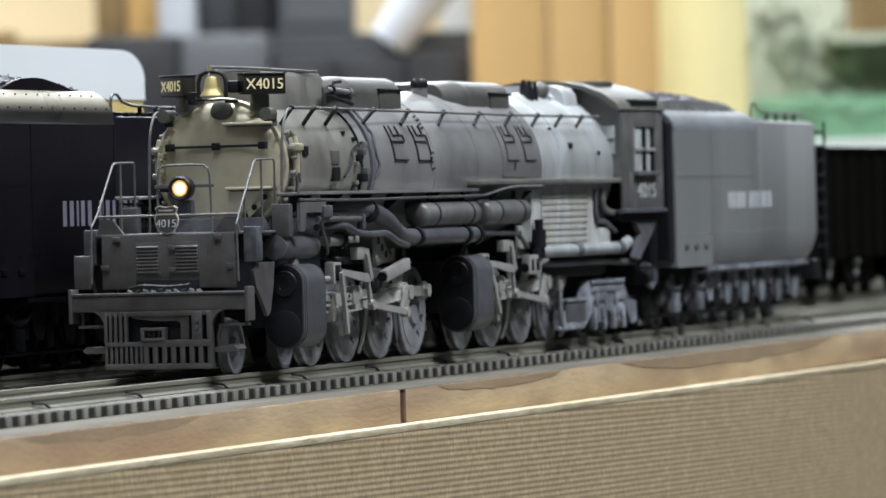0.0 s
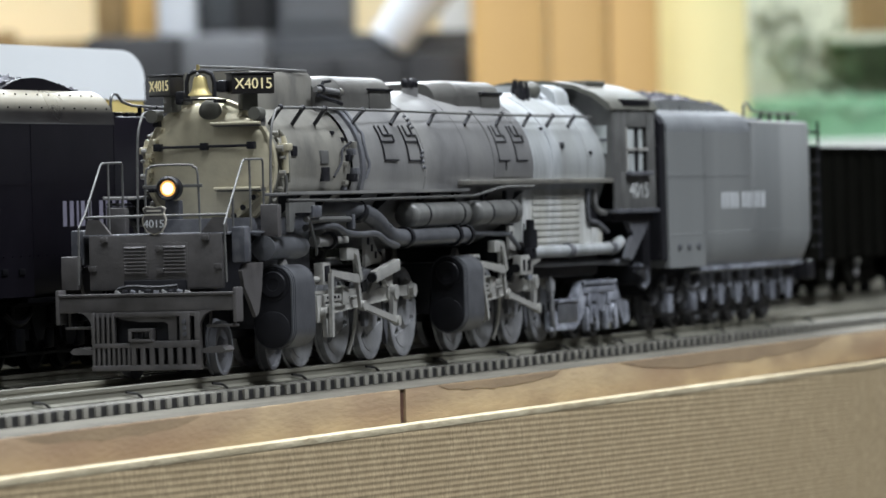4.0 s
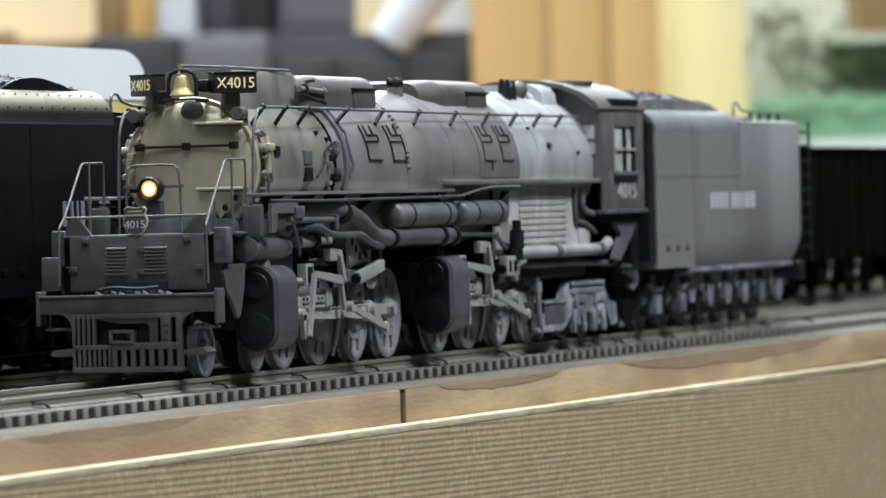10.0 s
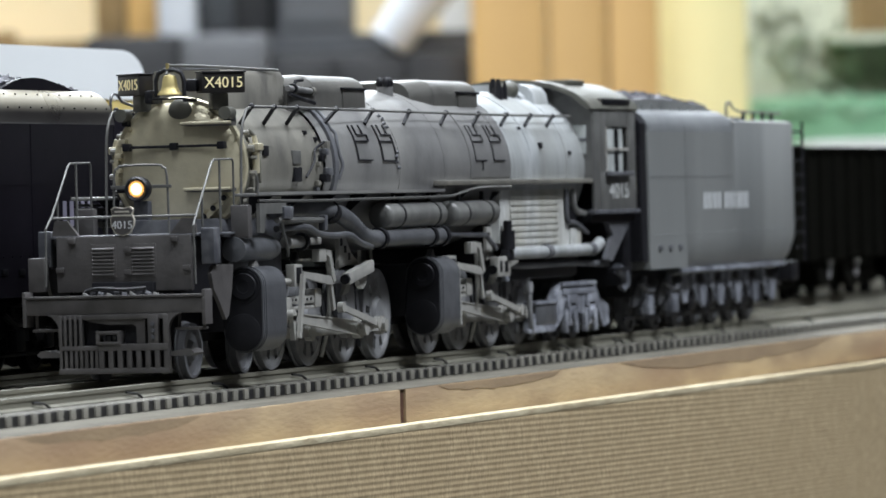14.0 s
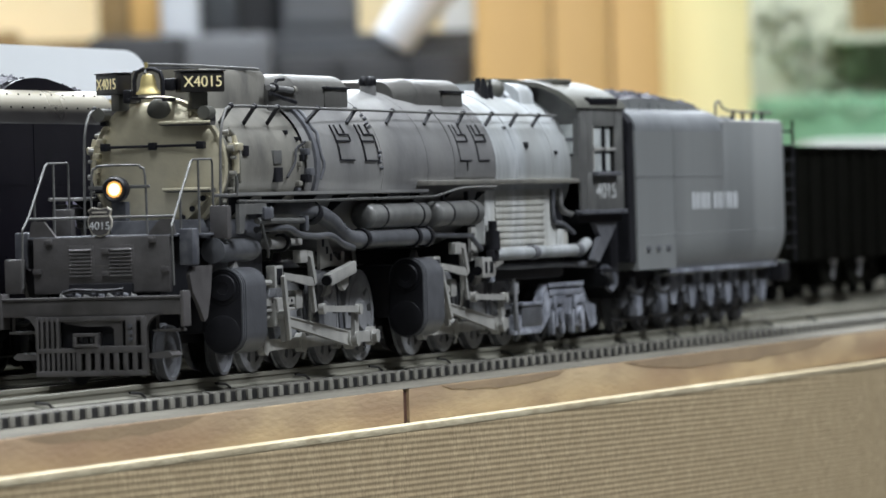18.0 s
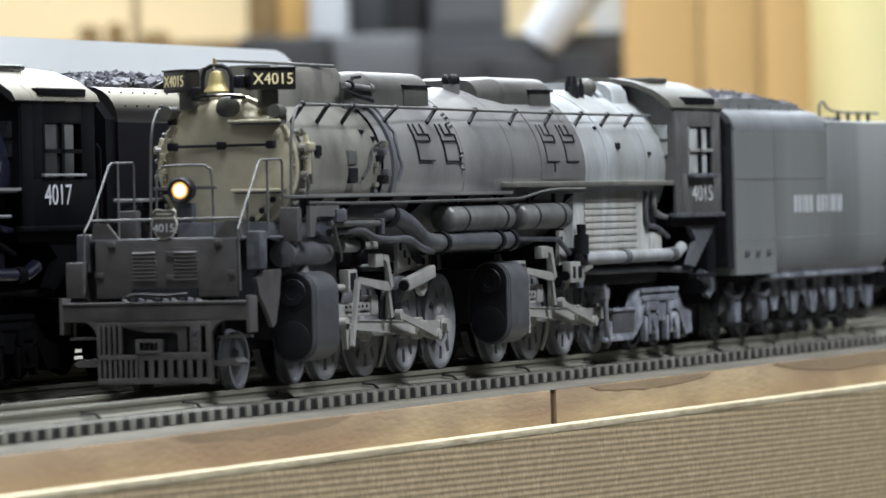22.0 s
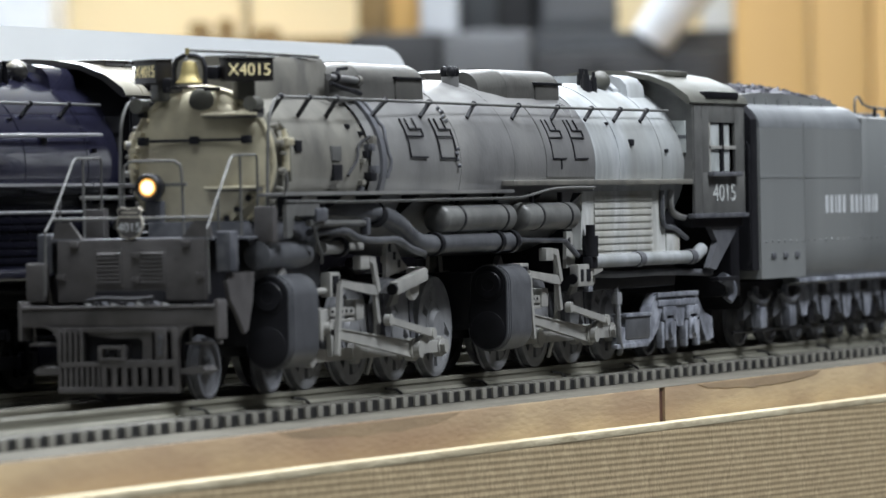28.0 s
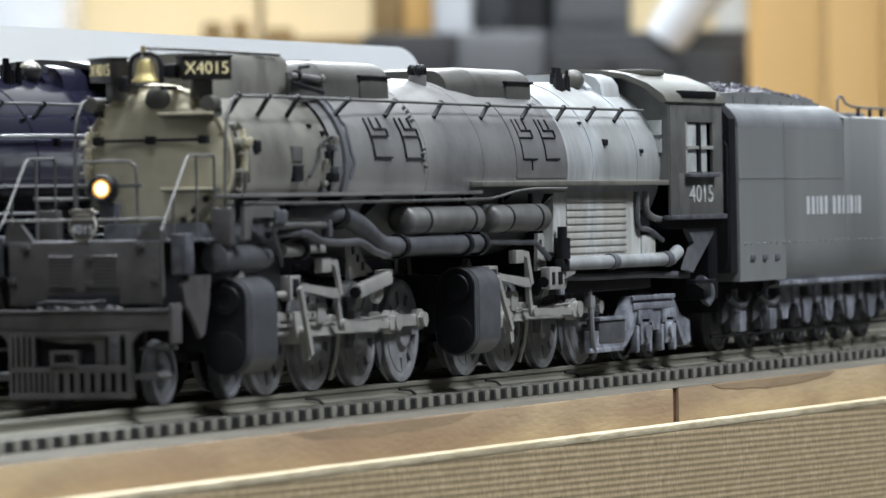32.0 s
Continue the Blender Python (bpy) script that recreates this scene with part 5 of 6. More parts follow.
            for k in range(3):
                part("hanger_opening", box(BM(), o + 6.22 + 0.2 * k, o + 6.32 + 0.2 * k, *sorted((s * 1.22, s * 1.228)), 1.98 - 0.12 * k, 2.1 - 0.12 * k), P["dark"], hg)
            rv = add("reverse_arm", box(BM(), o + 4.5, o + 4.88, s * 1.36 - 0.07, s * 1.36 + 0.07, 1.74, 1.95, 0.03), "gear")
            part("arm_link", slab(BM(), [(o + 4.86, 1.94), (o + 5.1, 1.92), (o + 5.32, 1.42), (o + 5.2, 1.38), (o + 5.0, 1.82), (o + 4.86, 1.86)], "y", s * 1.38, s * 1.43), P["gear"], rv)
            part("drop_link", slab(BM(), [(o + 5.16, 1.46), (o + 5.26, 1.46), (o + 5.44, 0.95), (o + 5.32, 0.92)], "y", s * 1.33, s * 1.38), P["gear"], rv)
            add("radius_rod", slab(BM(), [(o + 3.7, 1.5), (o + 3.7, 1.6), (o + 5.1, 1.5), (o + 5.25, 1.36), (o + 5.0, 1.36)], "y", s * 1.36, s * 1.42), "gear")
            add("gear_bracket", slab(BM(), [(xl - 0.85, 1.35), (xl - 0.55, 1.35), (xl - 0.55, 0.75), (xl - 0.62, 0.6), (xl - 0.78, 0.6)], "y", s * 0.95, s * 1.02), "under")
            add("sand_pipe", tube(BM(), smooth_path([(xl - 1.2, s * 1.0, 1.9), (xl - 1.1, s * 0.98, 1.2), (xl - 0.98, s * 0.9, 0.6), (xl - 1.0, s * 0.78, 0.14)], 3), 0.035, 6), "gear")
            add("brake_hanger", slab(BM(), [(xl + 0.72, 1.2), (xl + 0.85, 1.2), (xl + 1.02, 0.5), (xl + 0.95, 0.25), (xl + 0.82, 0.5)], "y", s * 0.78, s * 0.85), "under")
            add("brake_hanger", slab(BM(), [(xl - 1.1, 1.2), (xl - 0.98, 1.2), (xl - 0.82, 0.5), (xl - 0.88, 0.25), (xl - 1.02, 0.5)], "y", s * 0.78, s * 0.85), "under")
        add("link_casting", box(BM(), 14.35, 15.1, s * 1.42 - 0.08, s * 1.42 + 0.08, 1.3, 1.66, 0.03), "gear")
        for k in (0, 1):
            add("casting_opening", box(BM(), 14.45 + 0.3 * k, 14.58 + 0.36 * k, s * 1.505 - 0.01, s * 1.505 + 0.01, 1.38, 1.58, 0.01), "dark")
        add("casting_post", box(BM(), 15.15, 15.35, s * 1.36 - 0.05, s * 1.36 + 0.05, 1.2, 1.75, 0.03), "truck")
        add("sand_pipe", tube(BM(), smooth_path([(17.25, s * 1.1, 1.5), (17.28, s * 1.18, 1.1), (17.3, s * 1.2, 0.45), (17.5, s * 1.16, 0.2), (17.75, s * 1.05, 0.12)], 3), 0.05, 8), "wheel")
        add("sand_pipe_clip", box(BM(), 17.15, 17.4, s * 1.18 - 0.06, s * 1.18 + 0.06, 0.95, 1.15, 0.02), "wheel")
        # trailing truck frame
        tf = [(17.5, 0.22), (17.5, 0.55), (18.9, 0.6), (19.35, 1.05), (19.5, 1.1), (21.6, 1.1), (21.75, 1.05), (22.15, 0.72), (22.65, 0.62), (22.7, 0.25), (22.3, 0.2), (22.0, 0.5), (21.75, 0.85), (21.1, 0.88), (20.95, 0.5), (20.6, 0.5), (20.45, 0.88), (19.8, 0.85), (19.55, 0.5), (19.2, 0.3), (18.9, 0.22)]
        tt = add("trailing_truck_frame", slab(BM(), tf, "y", s * 1.0, s * 1.18), "truck", "pale dusted trailing truck side frame")
        part("inner_plate", box(BM(), 19.55, 21.85, *sorted((s * 0.94, s * 1.0)), 0.5, 1.0, 0.02), P["under"], tt)
        for x in (20.1, 21.45):
            part("axle_box", box(BM(), x - 0.24, x + 0.24, s * 1.1 - 0.12, s * 1.1 + 0.12, 0.26, 0.76, 0.06), P["truck"], tt)
            part("box_lid", cyl(BM(), (x, s * 1.22, 0.48), (x, s * 1.27, 0.48), 0.14, seg=14), P["truck"], tt)
            for k in (-1, 1):
                part("pedestal_foot", box(BM(), x + k * 0.34 - 0.07, x + k * 0.34 + 0.07, s * 1.14 - 0.06, s * 1.14 + 0.06, 0.14, 0.6, 0.03), P["truck"], tt)
        part("top_rim", box(BM(), 19.4, 21.7, *sorted((s * 1.18, s * 1.24)), 1.02, 1.1, 0.02), P["truck"], tt)
        part("cradle_box", box(BM(), 17.7, 19.05, *sorted((s * 0.98, s * 1.2)), 0.34, 0.74, 0.04), P["cyl"], tt)
        part("cradle_lid", box(BM(), 17.65, 19.1, *sorted((s * 0.96, s * 1.23)), 0.72, 0.78, 0.02), P["truck"], tt)
        for x0, x1, z0, z1 in ((19.5, 21.6, 0.86, 0.98), (19.75, 20.5, 0.62, 0.86), (21.05, 21.8, 0.62, 0.86)):
            part("equaliser", box(BM(), x0, x1, *sorted((s * 1.15, s * 1.22)), z0, z1, 0.03), P["truck"], tt)
        part("end_web", slab(BM(), [(21.7, 1.05), (22.2, 0.8), (22.7, 0.62), (22.7, 0.3), (22.1, 0.26), (21.9, 0.6)], "y", s * 1.0, s * 1.1), P["cyl"], tt)
        part("truck_step", box(BM(), 17.2, 18.9, s * 1.16 - 0.05, s * 1.16 + 0.05, 0.2, 0.28, 0.02), P["truck"], tt)
    # cab
    roof = [(-1.64, 4.36), (-1.58, 4.48), (-1.3, 4.68), (-0.9, 4.84), (-0.45, 4.92), (0, 4.95), (0.45, 4.92), (0.9, 4.84), (1.3, 4.68), (1.58, 4.48), (1.64, 4.36), (1.58, 4.33), (1.25, 4.6), (0.88, 4.76), (0, 4.87), (-0.88, 4.76), (-1.25, 4.6), (-1.58, 4.33)]
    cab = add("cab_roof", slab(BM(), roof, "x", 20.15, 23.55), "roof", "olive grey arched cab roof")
    part("roof_hatch", box(BM(), 21.0, 22.2, -0.95, -0.3, 4.84, 4.93, 0.02, Matrix.Identity(4)), P["roof"], cab)
    part("roof_vent", box(BM(), 21.1, 23.0, -1.63, -1.5, 4.44, 4.56, 0.02), P["dark"], cab)
    fr = [(-1.58, 2.95), (-1.58, 4.34), (-1.25, 4.62), (-0.88, 4.78), (0, 4.88), (0.88, 4.78), (1.25, 4.62), (1.58, 4.34), (1.58, 2.95)]
    add("cab_front", slab(BM(), fr, "x", 20.4, 20.47), "cab")
    for s in (-1, 1):
        y0, y1 = sorted((s * 1.54, s * 1.6))
        fw = add("front_window", box(BM(), 20.35, 20.4, s * 1.33 - 0.14, s * 1.33 + 0.14, 3.5, 4.05, 0.01), "glass")
        part("mullion", box(BM(), 20.34, 20.4, s * 1.33 - 0.14, s * 1.33 + 0.14, 3.74, 3.8), P["under"], fw)
        cs = add("cab_side", box(BM(), 20.45, 20.9, y0, y1, 2.44, 4.36, 0.01), "cab")
        for xa, xb, za, zb in ((20.9, 23.4, 2.44, 3.15), (20.9, 21.3, 3.15, 4.36), (22.85, 23.4, 3.15, 4.36), (21.3, 22.85, 4.02, 4.36)):
            part("side_sheet", box(BM(), xa, xb, y0, y1, za, zb, 0.005), P["cab"], cs)
        win = part("window_frame", box(BM(), 21.28, 21.36, y0 - 0.01, y1 + 0.01, 3.15, 4.02), P["gear"], cs)
        part("window_frame", box(BM(), 22.02, 22.14, y0 - 0.01, y1 + 0.01, 3.15, 4.02), P["dark"], cs)
        part("window_frame", box(BM(), 21.3, 22.85, y0 - 0.01, y1 + 0.01, 3.56, 3.62), P["gear"], cs)
        part("pane", box(BM(), 22.14, 22.6, s * 1.555 - 0.01, s * 1.555 + 0.01, 3.17, 4.0), P["glass"], cs)
        part("pane", box(BM(), 21.36, 22.0, s * 1.555 - 0.01, s * 1.555 + 0.01, 3.17, 4.0), P["glass"], cs)
        if P is W:
            part("arm_rest", box(BM(), 21.2, 22.9, min(s * 1.6, s * 1.72), max(s * 1.6, s * 1.72), 3.08, 3.16, 0.02), P["under"], cs)
        else:
            # Pale metal paints the lit edge of this rest.
            part("arm_rest", box(BM(), 21.2, 22.9, *sorted((s * 1.6, s * 1.66)), 3.2, 3.24, 0.01), P["wire"], cs)
        writing("cab_number", number, 0.43 if P is W else 0.45, P["cab_number"], cs, Matrix.Translation((22.15 if P is W else 21.85, s * 1.605, 2.78 if P is W else 2.9)) @ Matrix.Rotation(radians(0 if s < 0 else 180), 4, "Z") @ Matrix.Rotation(radians(90), 4, "X") @ Matrix.Diagonal((1.6 if P is W else 1.2, 1.0, 1.0, 1.0)), "white cab number")
        part("cab_sill", box(BM(), 20.3, 23.5, min(s * 1.5, s * 1.66), max(s * 1.5, s * 1.66), 2.36, 2.44, 0.015), P["under"], cs)
        part("skirt", slab(BM(), [(21.4, 2.36), (23.4, 2.36), (23.1, 2.1), (21.9, 1.45), (21.5, 1.5), (22.0, 1.95)], "y", s * 1.4, s * 1.5), P["under"], cs)
        part("cab_step", box(BM(), 21.9, 23.1, s * 1.45 - 0.1, s * 1.45 + 0.1, 1.25, 1.32, 0.02), P["dark"], cs)
        part("grab_rail", tube(BM(), [(23.45, s * 1.6, 1.5), (23.45, s * 1.66, 1.6), (23.45, s * 1.66, 3.6), (23.45, s * 1.6, 3.7)], 0.025, 6), P["dark"], cs)
        part("steam_hose", tube(BM(), smooth_path([(22.9, s * 1.3, 1.3), (23.15, s * 1.36, 1.2), (23.25, s * 1.36, 1.02), (23.2, s * 1.3, 0.9)], 3), 0.1, 10), P["truck"], cs)
    # Near-black block standing in for the shade between cab and tender.
    add("diaphragm", box(BM(), 23.45, 24.0, -1.3, 1.3, 0.95, 4.2, 0.05), "dark")
    add("cab_floor", box(BM(), 20.4, 23.4, -1.54, 1.54, 2.2, 2.4), "dark")
    add("cab_back", box(BM(), 23.2, 23.3, -1.5, 1.5, 2.4, 4.4), "dark")
    # wheels
    def place(ob, x, r):
        ob.parent = root
        ob.location = Vector((x, 0, r)) * K
        return ob
    for s in (-1, 1):
        first = None
        for i, x in enumerate(DRV):
            if first is None:
                first = driver_wheel(P, 0, s)
                o = first
            else:
                o = copy_thing(first, Matrix.Identity(4))
            place(o, x, R_D)
            o.name = "driving_wheel"
            mv["drivers"].append((o, x, s))
        for x, r in ((0.0, R_P), (2.4, R_P), (20.1, R_T), (21.45, R_T)):
            mv["small"].append((place(small_wheel(P, r, s), x, r), x, r))
        for u in (0, 1):
            xs = DRV[u * 4:u * 4 + 4]
            bm = BM()
            # side rods in the space of the third crank pin
            for a, b in zip(xs, xs[1:]):
                slab(bm, [(a - xs[2], -0.09), (b - xs[2], -0.09), (b - xs[2], 0.09), (a - xs[2], 0.09)], "y", s * (ROD_Y - 0.28), s * (ROD_Y - 0.2))
            for x in xs:
                lathe_y(bm, [(s * (ROD_Y - 0.3), 0.001), (s * (ROD_Y - 0.3), 0.16), (s * (ROD_Y - 0.18), 0.16), (s * (ROD_Y - 0.18), 0.001)], x - xs[2], 0, 20)
            rod = add("side_rod", bm, "gear")
            part("pin_cap", cyl(BM(), (xs[3] - xs[2], s * (ROD_Y - 0.18), 0), (xs[3] - xs[2], s * (ROD_Y - 0.1), 0), 0.12, seg=6), P["gear"], rod)
            mv["rods"].append((rod, xs[2], s))
            # main rod in the space of the crosshead pin, towards +x
            L = 3.95 if u == 0 else 3.6
            bm = slab(BM(), [(0, -0.07), (L, -0.12), (L, 0.12), (0, 0.07)], "y", s * (ROD_Y - 0.06), s * (ROD_Y + 0.02))
            lathe_y(bm, [(s * (ROD_Y - 0.08), 0.001), (s * (ROD_Y - 0.08), 0.175), (s * (ROD_Y + 0.06), 0.175), (s * (ROD_Y + 0.06), 0.001)], L, 0, 20)
            lathe_y(bm, [(s * (ROD_Y - 0.08), 0.001), (s * (ROD_Y - 0.08), 0.12), (s * (ROD_Y + 0.06), 0.12), (s * (ROD_Y + 0.06), 0.001)], 0, 0, 20)
            for lo, hi in ((0.052, 0.072), (-0.072, -0.052)):
                e = 0.05 if lo > 0 else -0.05
                slab(bm, [(0.1, lo), (L - 0.15, lo + e), (L - 0.15, hi + e), (0.1, hi)], "y", s * (ROD_Y + 0.018), s * (ROD_Y + 0.04))
            mr = add("main_rod", bm, "gear")
            mv["main"].append((mr, xs[2], s, L))
            bm = box(BM(), -0.2, 0.22, s * 1.2 - 0.12, s * 1.2 + 0.12, -0.16, 0.3, 0.04)
            ch = add("crosshead", bm, "gear")
            part("piston_rod", cyl(BM(), (-0.95, s * 1.17, 0), (-0.1, s * 1.17, 0), 0.055, seg=12), P["gear"], ch)
            part("crosshead_pin", cyl(BM(), (0, s * 1.3, 0), (0, s * 1.42, 0), 0.1, seg=12), P["gear"], ch)
            part("drop_arm", slab(BM(), [(-0.08, 0), (0.08, 0), (0.12, -0.38), (-0.02, -0.4)], "y", s * 1.34, s * 1.42), P["gear"], ch)
            mv["cross"].append((ch, xs[2], s, L))
            # return crank on the main pin, in the axle's space
            bm = slab(BM(), [(-0.12, 0.0), (0.0, -0.12), (0.5, -0.08), (0.54, 0.08), (0.0, 0.12)], "y", s * (ROD_Y + 0.06), s * (ROD_Y + 0.13))
            lathe_y(bm, [(s * (ROD_Y - 0.2), 0.001), (s * (ROD_Y - 0.2), 0.09), (s * (ROD_Y + 0.05), 0.09), (s * (ROD_Y + 0.05), 0.13), (s * (ROD_Y + 0.16), 0.13), (s * (ROD_Y + 0.16), 0.001)], 0, 0, 12)
            ec = add("return_crank", bm, "gear")
            mv["ecc"].append((ec, xs[2], s))
            bm = slab(BM(), [(0, -0.05), (1.9, -0.055), (1.9, 0.055), (0, 0.05)], "y", s * (ROD_Y + 0.14), s * (ROD_Y + 0.2))
            for x in (0, 1.9):
                lathe_y(bm, [(s * (ROD_Y + 0.12), 0.001), (s * (ROD_Y + 0.12), 0.09), (s * (ROD_Y + 0.22), 0.09), (s * (ROD_Y + 0.22), 0.001)], x, 0, 12)
            er = add("eccentric_rod", bm, "gear")
            mv["union"].append((er, xs[2], s))
            # combination lever, hung from the valve guide
            bm = slab(BM(), [(-0.06, 0.05), (0.06, 0.05), (0.05, -1.0), (-0.05, -1.0)], "y", s * 1.44, s * 1.5)
            cb = add("combination_lever", bm, "gear")
            mv["comb"].append((cb, xs[2], s, xs[2] - 3.97, L))
    return mv


def lathe_z(bm, prof, cx, cy, seg=24):
    rings = [[bm.verts.new((cx + r * math.cos(t), cy + r * math.sin(t), z)) for t in [2 * math.pi * i / seg for i in range(seg)]] for z, r in prof]
    for A, C in zip(rings, rings[1:]):
        for i in range(seg):
            j = (i + 1) % seg
            bm.faces.new((A[i], A[j], C[j], C[i]))
    return bm


def tender(label, P, at, name_z, h0=3.95, rise=0.45):
    root = thing("tender", label, "tender", at)
    mv = dict(root=root, small=[])

    def add(name, bm, key, lab="", parent=None):
        return part(name, bm, P[key], parent or root, lab)
    n = 6
    sh = [(1.55 - 0.5 + 0.5 * math.cos(t), h0 + rise * math.sin(t)) for t in [math.pi / 2 * i / n for i in range(n + 1)]]
    low = [(1.1, 1.06), (1.24, 1.11), (1.36, 1.22), (1.45, 1.38), (1.52, 1.59), (1.55, 1.84)]
    half = low + [(1.55, h0)]
    out = half + [(-y, z) for y, z in half[::-1]]
    rear = low + [(1.55, 4.12), (1.52, 4.18), (1.46, 4.2)]
    rear = rear + [(-y, z) for y, z in rear[::-1]]
    bm = BM()
    rings = []
    for x, ins in ((31.2, 0.0), (35.6, 0.0), (35.9, 0.006), (36.2, 0.025), (36.45, 0.06), (36.65, 0.11), (36.8, 0.18), (36.9, 0.28)):
        rings.append([bm.verts.new((x, (abs(y) - ins) * (1 if y > 0 else -1), z + max(0, 2.3 - z) * ins * 2.0)) for y, z in rear])
    for A, C in zip(rings, rings[1:]):
        for i in range(len(A)):
            j = (i + 1) % len(A)
            bm.faces.new((A[i], A[j], C[j], C[i]))
    bm.faces.new(rings[-1])
    bmesh.ops.recalc_face_normals(bm, faces=bm.faces)
    body = add("tank_body", bm, "tender", "streaked grey water tank" if P is W else "dull black water tank")
    body.data.set_sharp_from_angle(angle=radians(28))
    add("tank_middle", slab(BM(), out, "x", 27.3, 31.2), "tender")
    bm = BM()
    xs = 31.75 if P is W else 31.3
    va = [bm.verts.new((31.2, y, z)) for y, z in sh] + [bm.verts.new((31.2, -y, z)) for y, z in sh[::-1]]
    vb = [bm.verts.new((xs, y, 4.19)) for y, z in sh] + [bm.verts.new((xs, -y, 4.19)) for y, z in sh[::-1]]
    for i in range(len(va) - 1):
        bm.faces.new((va[i], va[i + 1], vb[i + 1], vb[i]))
    add("sloping_end", bm, "top" if P is W else "tender")
    half = [(1.15, 1.24), (1.55, 1.24), (1.55, h0)]
    out = half + [(-y, z) for y, z in half[::-1]]
    add("bunker_body", slab(BM(), out, "x", 24.5, 27.3), "tender")
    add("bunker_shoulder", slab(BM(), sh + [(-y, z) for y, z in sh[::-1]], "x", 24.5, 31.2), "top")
    for s in (-1, 1):
        arc = [(24.6, 4.35), (24.6, 4.56), (25.8, 4.6), (27.2, 4.6), (28.6, 4.56), (30.0, 4.5), (31.0, 4.42), (31.0, 4.35)]
        if P is B:
            arc = [(26.9, 4.3), (27.2, 4.43), (27.6, 4.52), (28.0, 4.575), (28.5, 4.6), (29.0, 4.585), (29.5, 4.53), (30.0, 4.46), (30.5, 4.37), (30.8, 4.3)]
        arc = [(a, b + (h0 + rise - 4.4)) for a, b in arc]
        cb = add("coal_board", slab(BM(), arc, "y", s * 1.08, s * 1.14), "tender")
        for k in range(8 if P is W else 0):
            part("board_rib", box(BM(), 24.8 + k * 0.72, 24.86 + k * 0.72, *sorted((s * 1.14, s * 1.18)), h0 + rise - 0.04, h0 + rise + 0.14 - 0.016 * k), P["tender"], cb)
    fr = [(-1.5, 1.4), (-1.5, 4.1), (-1.3, 4.38), (-0.8, 4.5), (0.8, 4.5), (1.3, 4.38), (1.5, 4.1), (1.5, 1.4)]
    add("front_sheet", slab(BM(), fr, "x", 24.1, 24.5), "dark")
    # coal heap
    bm = BM()
    rnd = random.Random(3)
    lump = [v.normalized() for v in (Vector((a, b, c)) for a in (-1, 1) for b in (-1, 1) for c in (-1, 1))]
    quads = ((0, 1, 3, 2), (4, 6, 7, 5), (0, 4, 5, 1), (2, 3, 7, 6), (0, 2, 6, 4), (1, 5, 7, 3))
    for i in range(1100):
        x, y = rnd.uniform(24.7, 30.9), rnd.uniform(-1.02, 1.02)
        top = h0 + rise + (0.06 if P is W else -0.03) + 0.26 * math.sin(math.pi * min(1, (x - 24.4) / 6.8)) * (1 - (y / 1.2) ** 2) + 0.06 * rnd.random()
        r = rnd.uniform(0.07, 0.125)
        turn = Matrix.Rotation(rnd.uniform(0, 6.28), 3, Vector((rnd.gauss(0, 1), rnd.gauss(0, 1), rnd.gauss(0, 1) + 0.01)))
        vs = [bm.verts.new(Vector((x, y, top - r * 0.4)) + turn @ (q * r * rnd.uniform(0.75, 1.25))) for q in lump]
        for f in quads:
            bm.faces.new([vs[j] for j in f])
    o = part("coal_load", bm, P["coal"], root, "heap of black coal lumps")
    o.data.set_sharp_from_angle(angle=radians(5))
    for s in (-1, 1):
        y = s * 1.55
        add("side_trim", box(BM(), 27.3, 35.9, *sorted((s * 1.2, s * 1.42)), 1.13, 1.21, 0.01), "truck")
        for x in (27.3, 31.15):
            add("seam", box(BM(), x - 0.02, x + 0.02, *sorted((y, y + s * 0.008)), 1.86, 4.05), "tender")
        add("seam", box(BM(), 24.5, 31.0, *sorted((y, y + s * 0.008)), 3.05, 3.08), "tender")
        for k in range(26 if P is B else 0):
            t = math.pi / 2 * (0.3 if k % 2 else 0.62)
            c = Vector((24.7 + k * 0.25, s * (1.05 + 0.5 * math.cos(t)), h0 + rise * math.sin(t)))
            add("shoulder_rivet", cyl(BM(), c, c + Vector((0, s * 0.02 * math.cos(t), 0.02 * math.sin(t))), 0.014, seg=6), "dark")
        for k in range(28):
            add("rivet", cyl(BM(), (24.8 + k * 0.385, y, 1.9), (24.8 + k * 0.385, y + s * 0.02, 1.9), 0.02, seg=5), "tender")
        for k in range(3):
            add("access_plate", box(BM(), 25.1 + k * 0.75, 25.35 + k * 0.75, *sorted((y, y + s * 0.03)), 1.6, 1.7, 0.01), "under")
        # the railway's name as plain bars, one a letter
        x = 28.66
        for g, cnt in ((0, 5), (1, 7)):
            for k in range(cnt):
                w = 0.09 if (g, k) in ((0, 2), (1, 3), (1, 5)) else 0.17
                add("name_bar", box(BM(), x, x + w, *sorted((y, y + s * 0.008)), *name_z), "letter", "white bar of worn lettering")
                x += w + (0.11 if w < 0.1 else 0.15)
            x += 0.22
        for k in range(9):
            add("end_rung", tube(BM(), [(36.9, s * 1.4, 1.5 + k * 0.31), (37.06, s * 1.4, 1.5 + k * 0.31), (37.06, s * 1.55, 1.5 + k * 0.31), (36.9, s * 1.55, 1.5 + k * 0.31)], 0.03, 6), "dark")
        add("rear_ladder_rail", tube(BM(), [(37.08, s * 1.55, 1.2), (37.08, s * 1.55, 4.2)], 0.03, 6), "dark")
        add("top_rail", tube(BM(), smooth_path([(32.0, s * 1.2, 4.19), (32.0, s * 1.2, 4.52), (32.3, s * 1.2, 4.58), (33, s * 1.2, 4.4), (36.6, s * 1.2, 4.38)], 3), 0.025, 6), "rail")
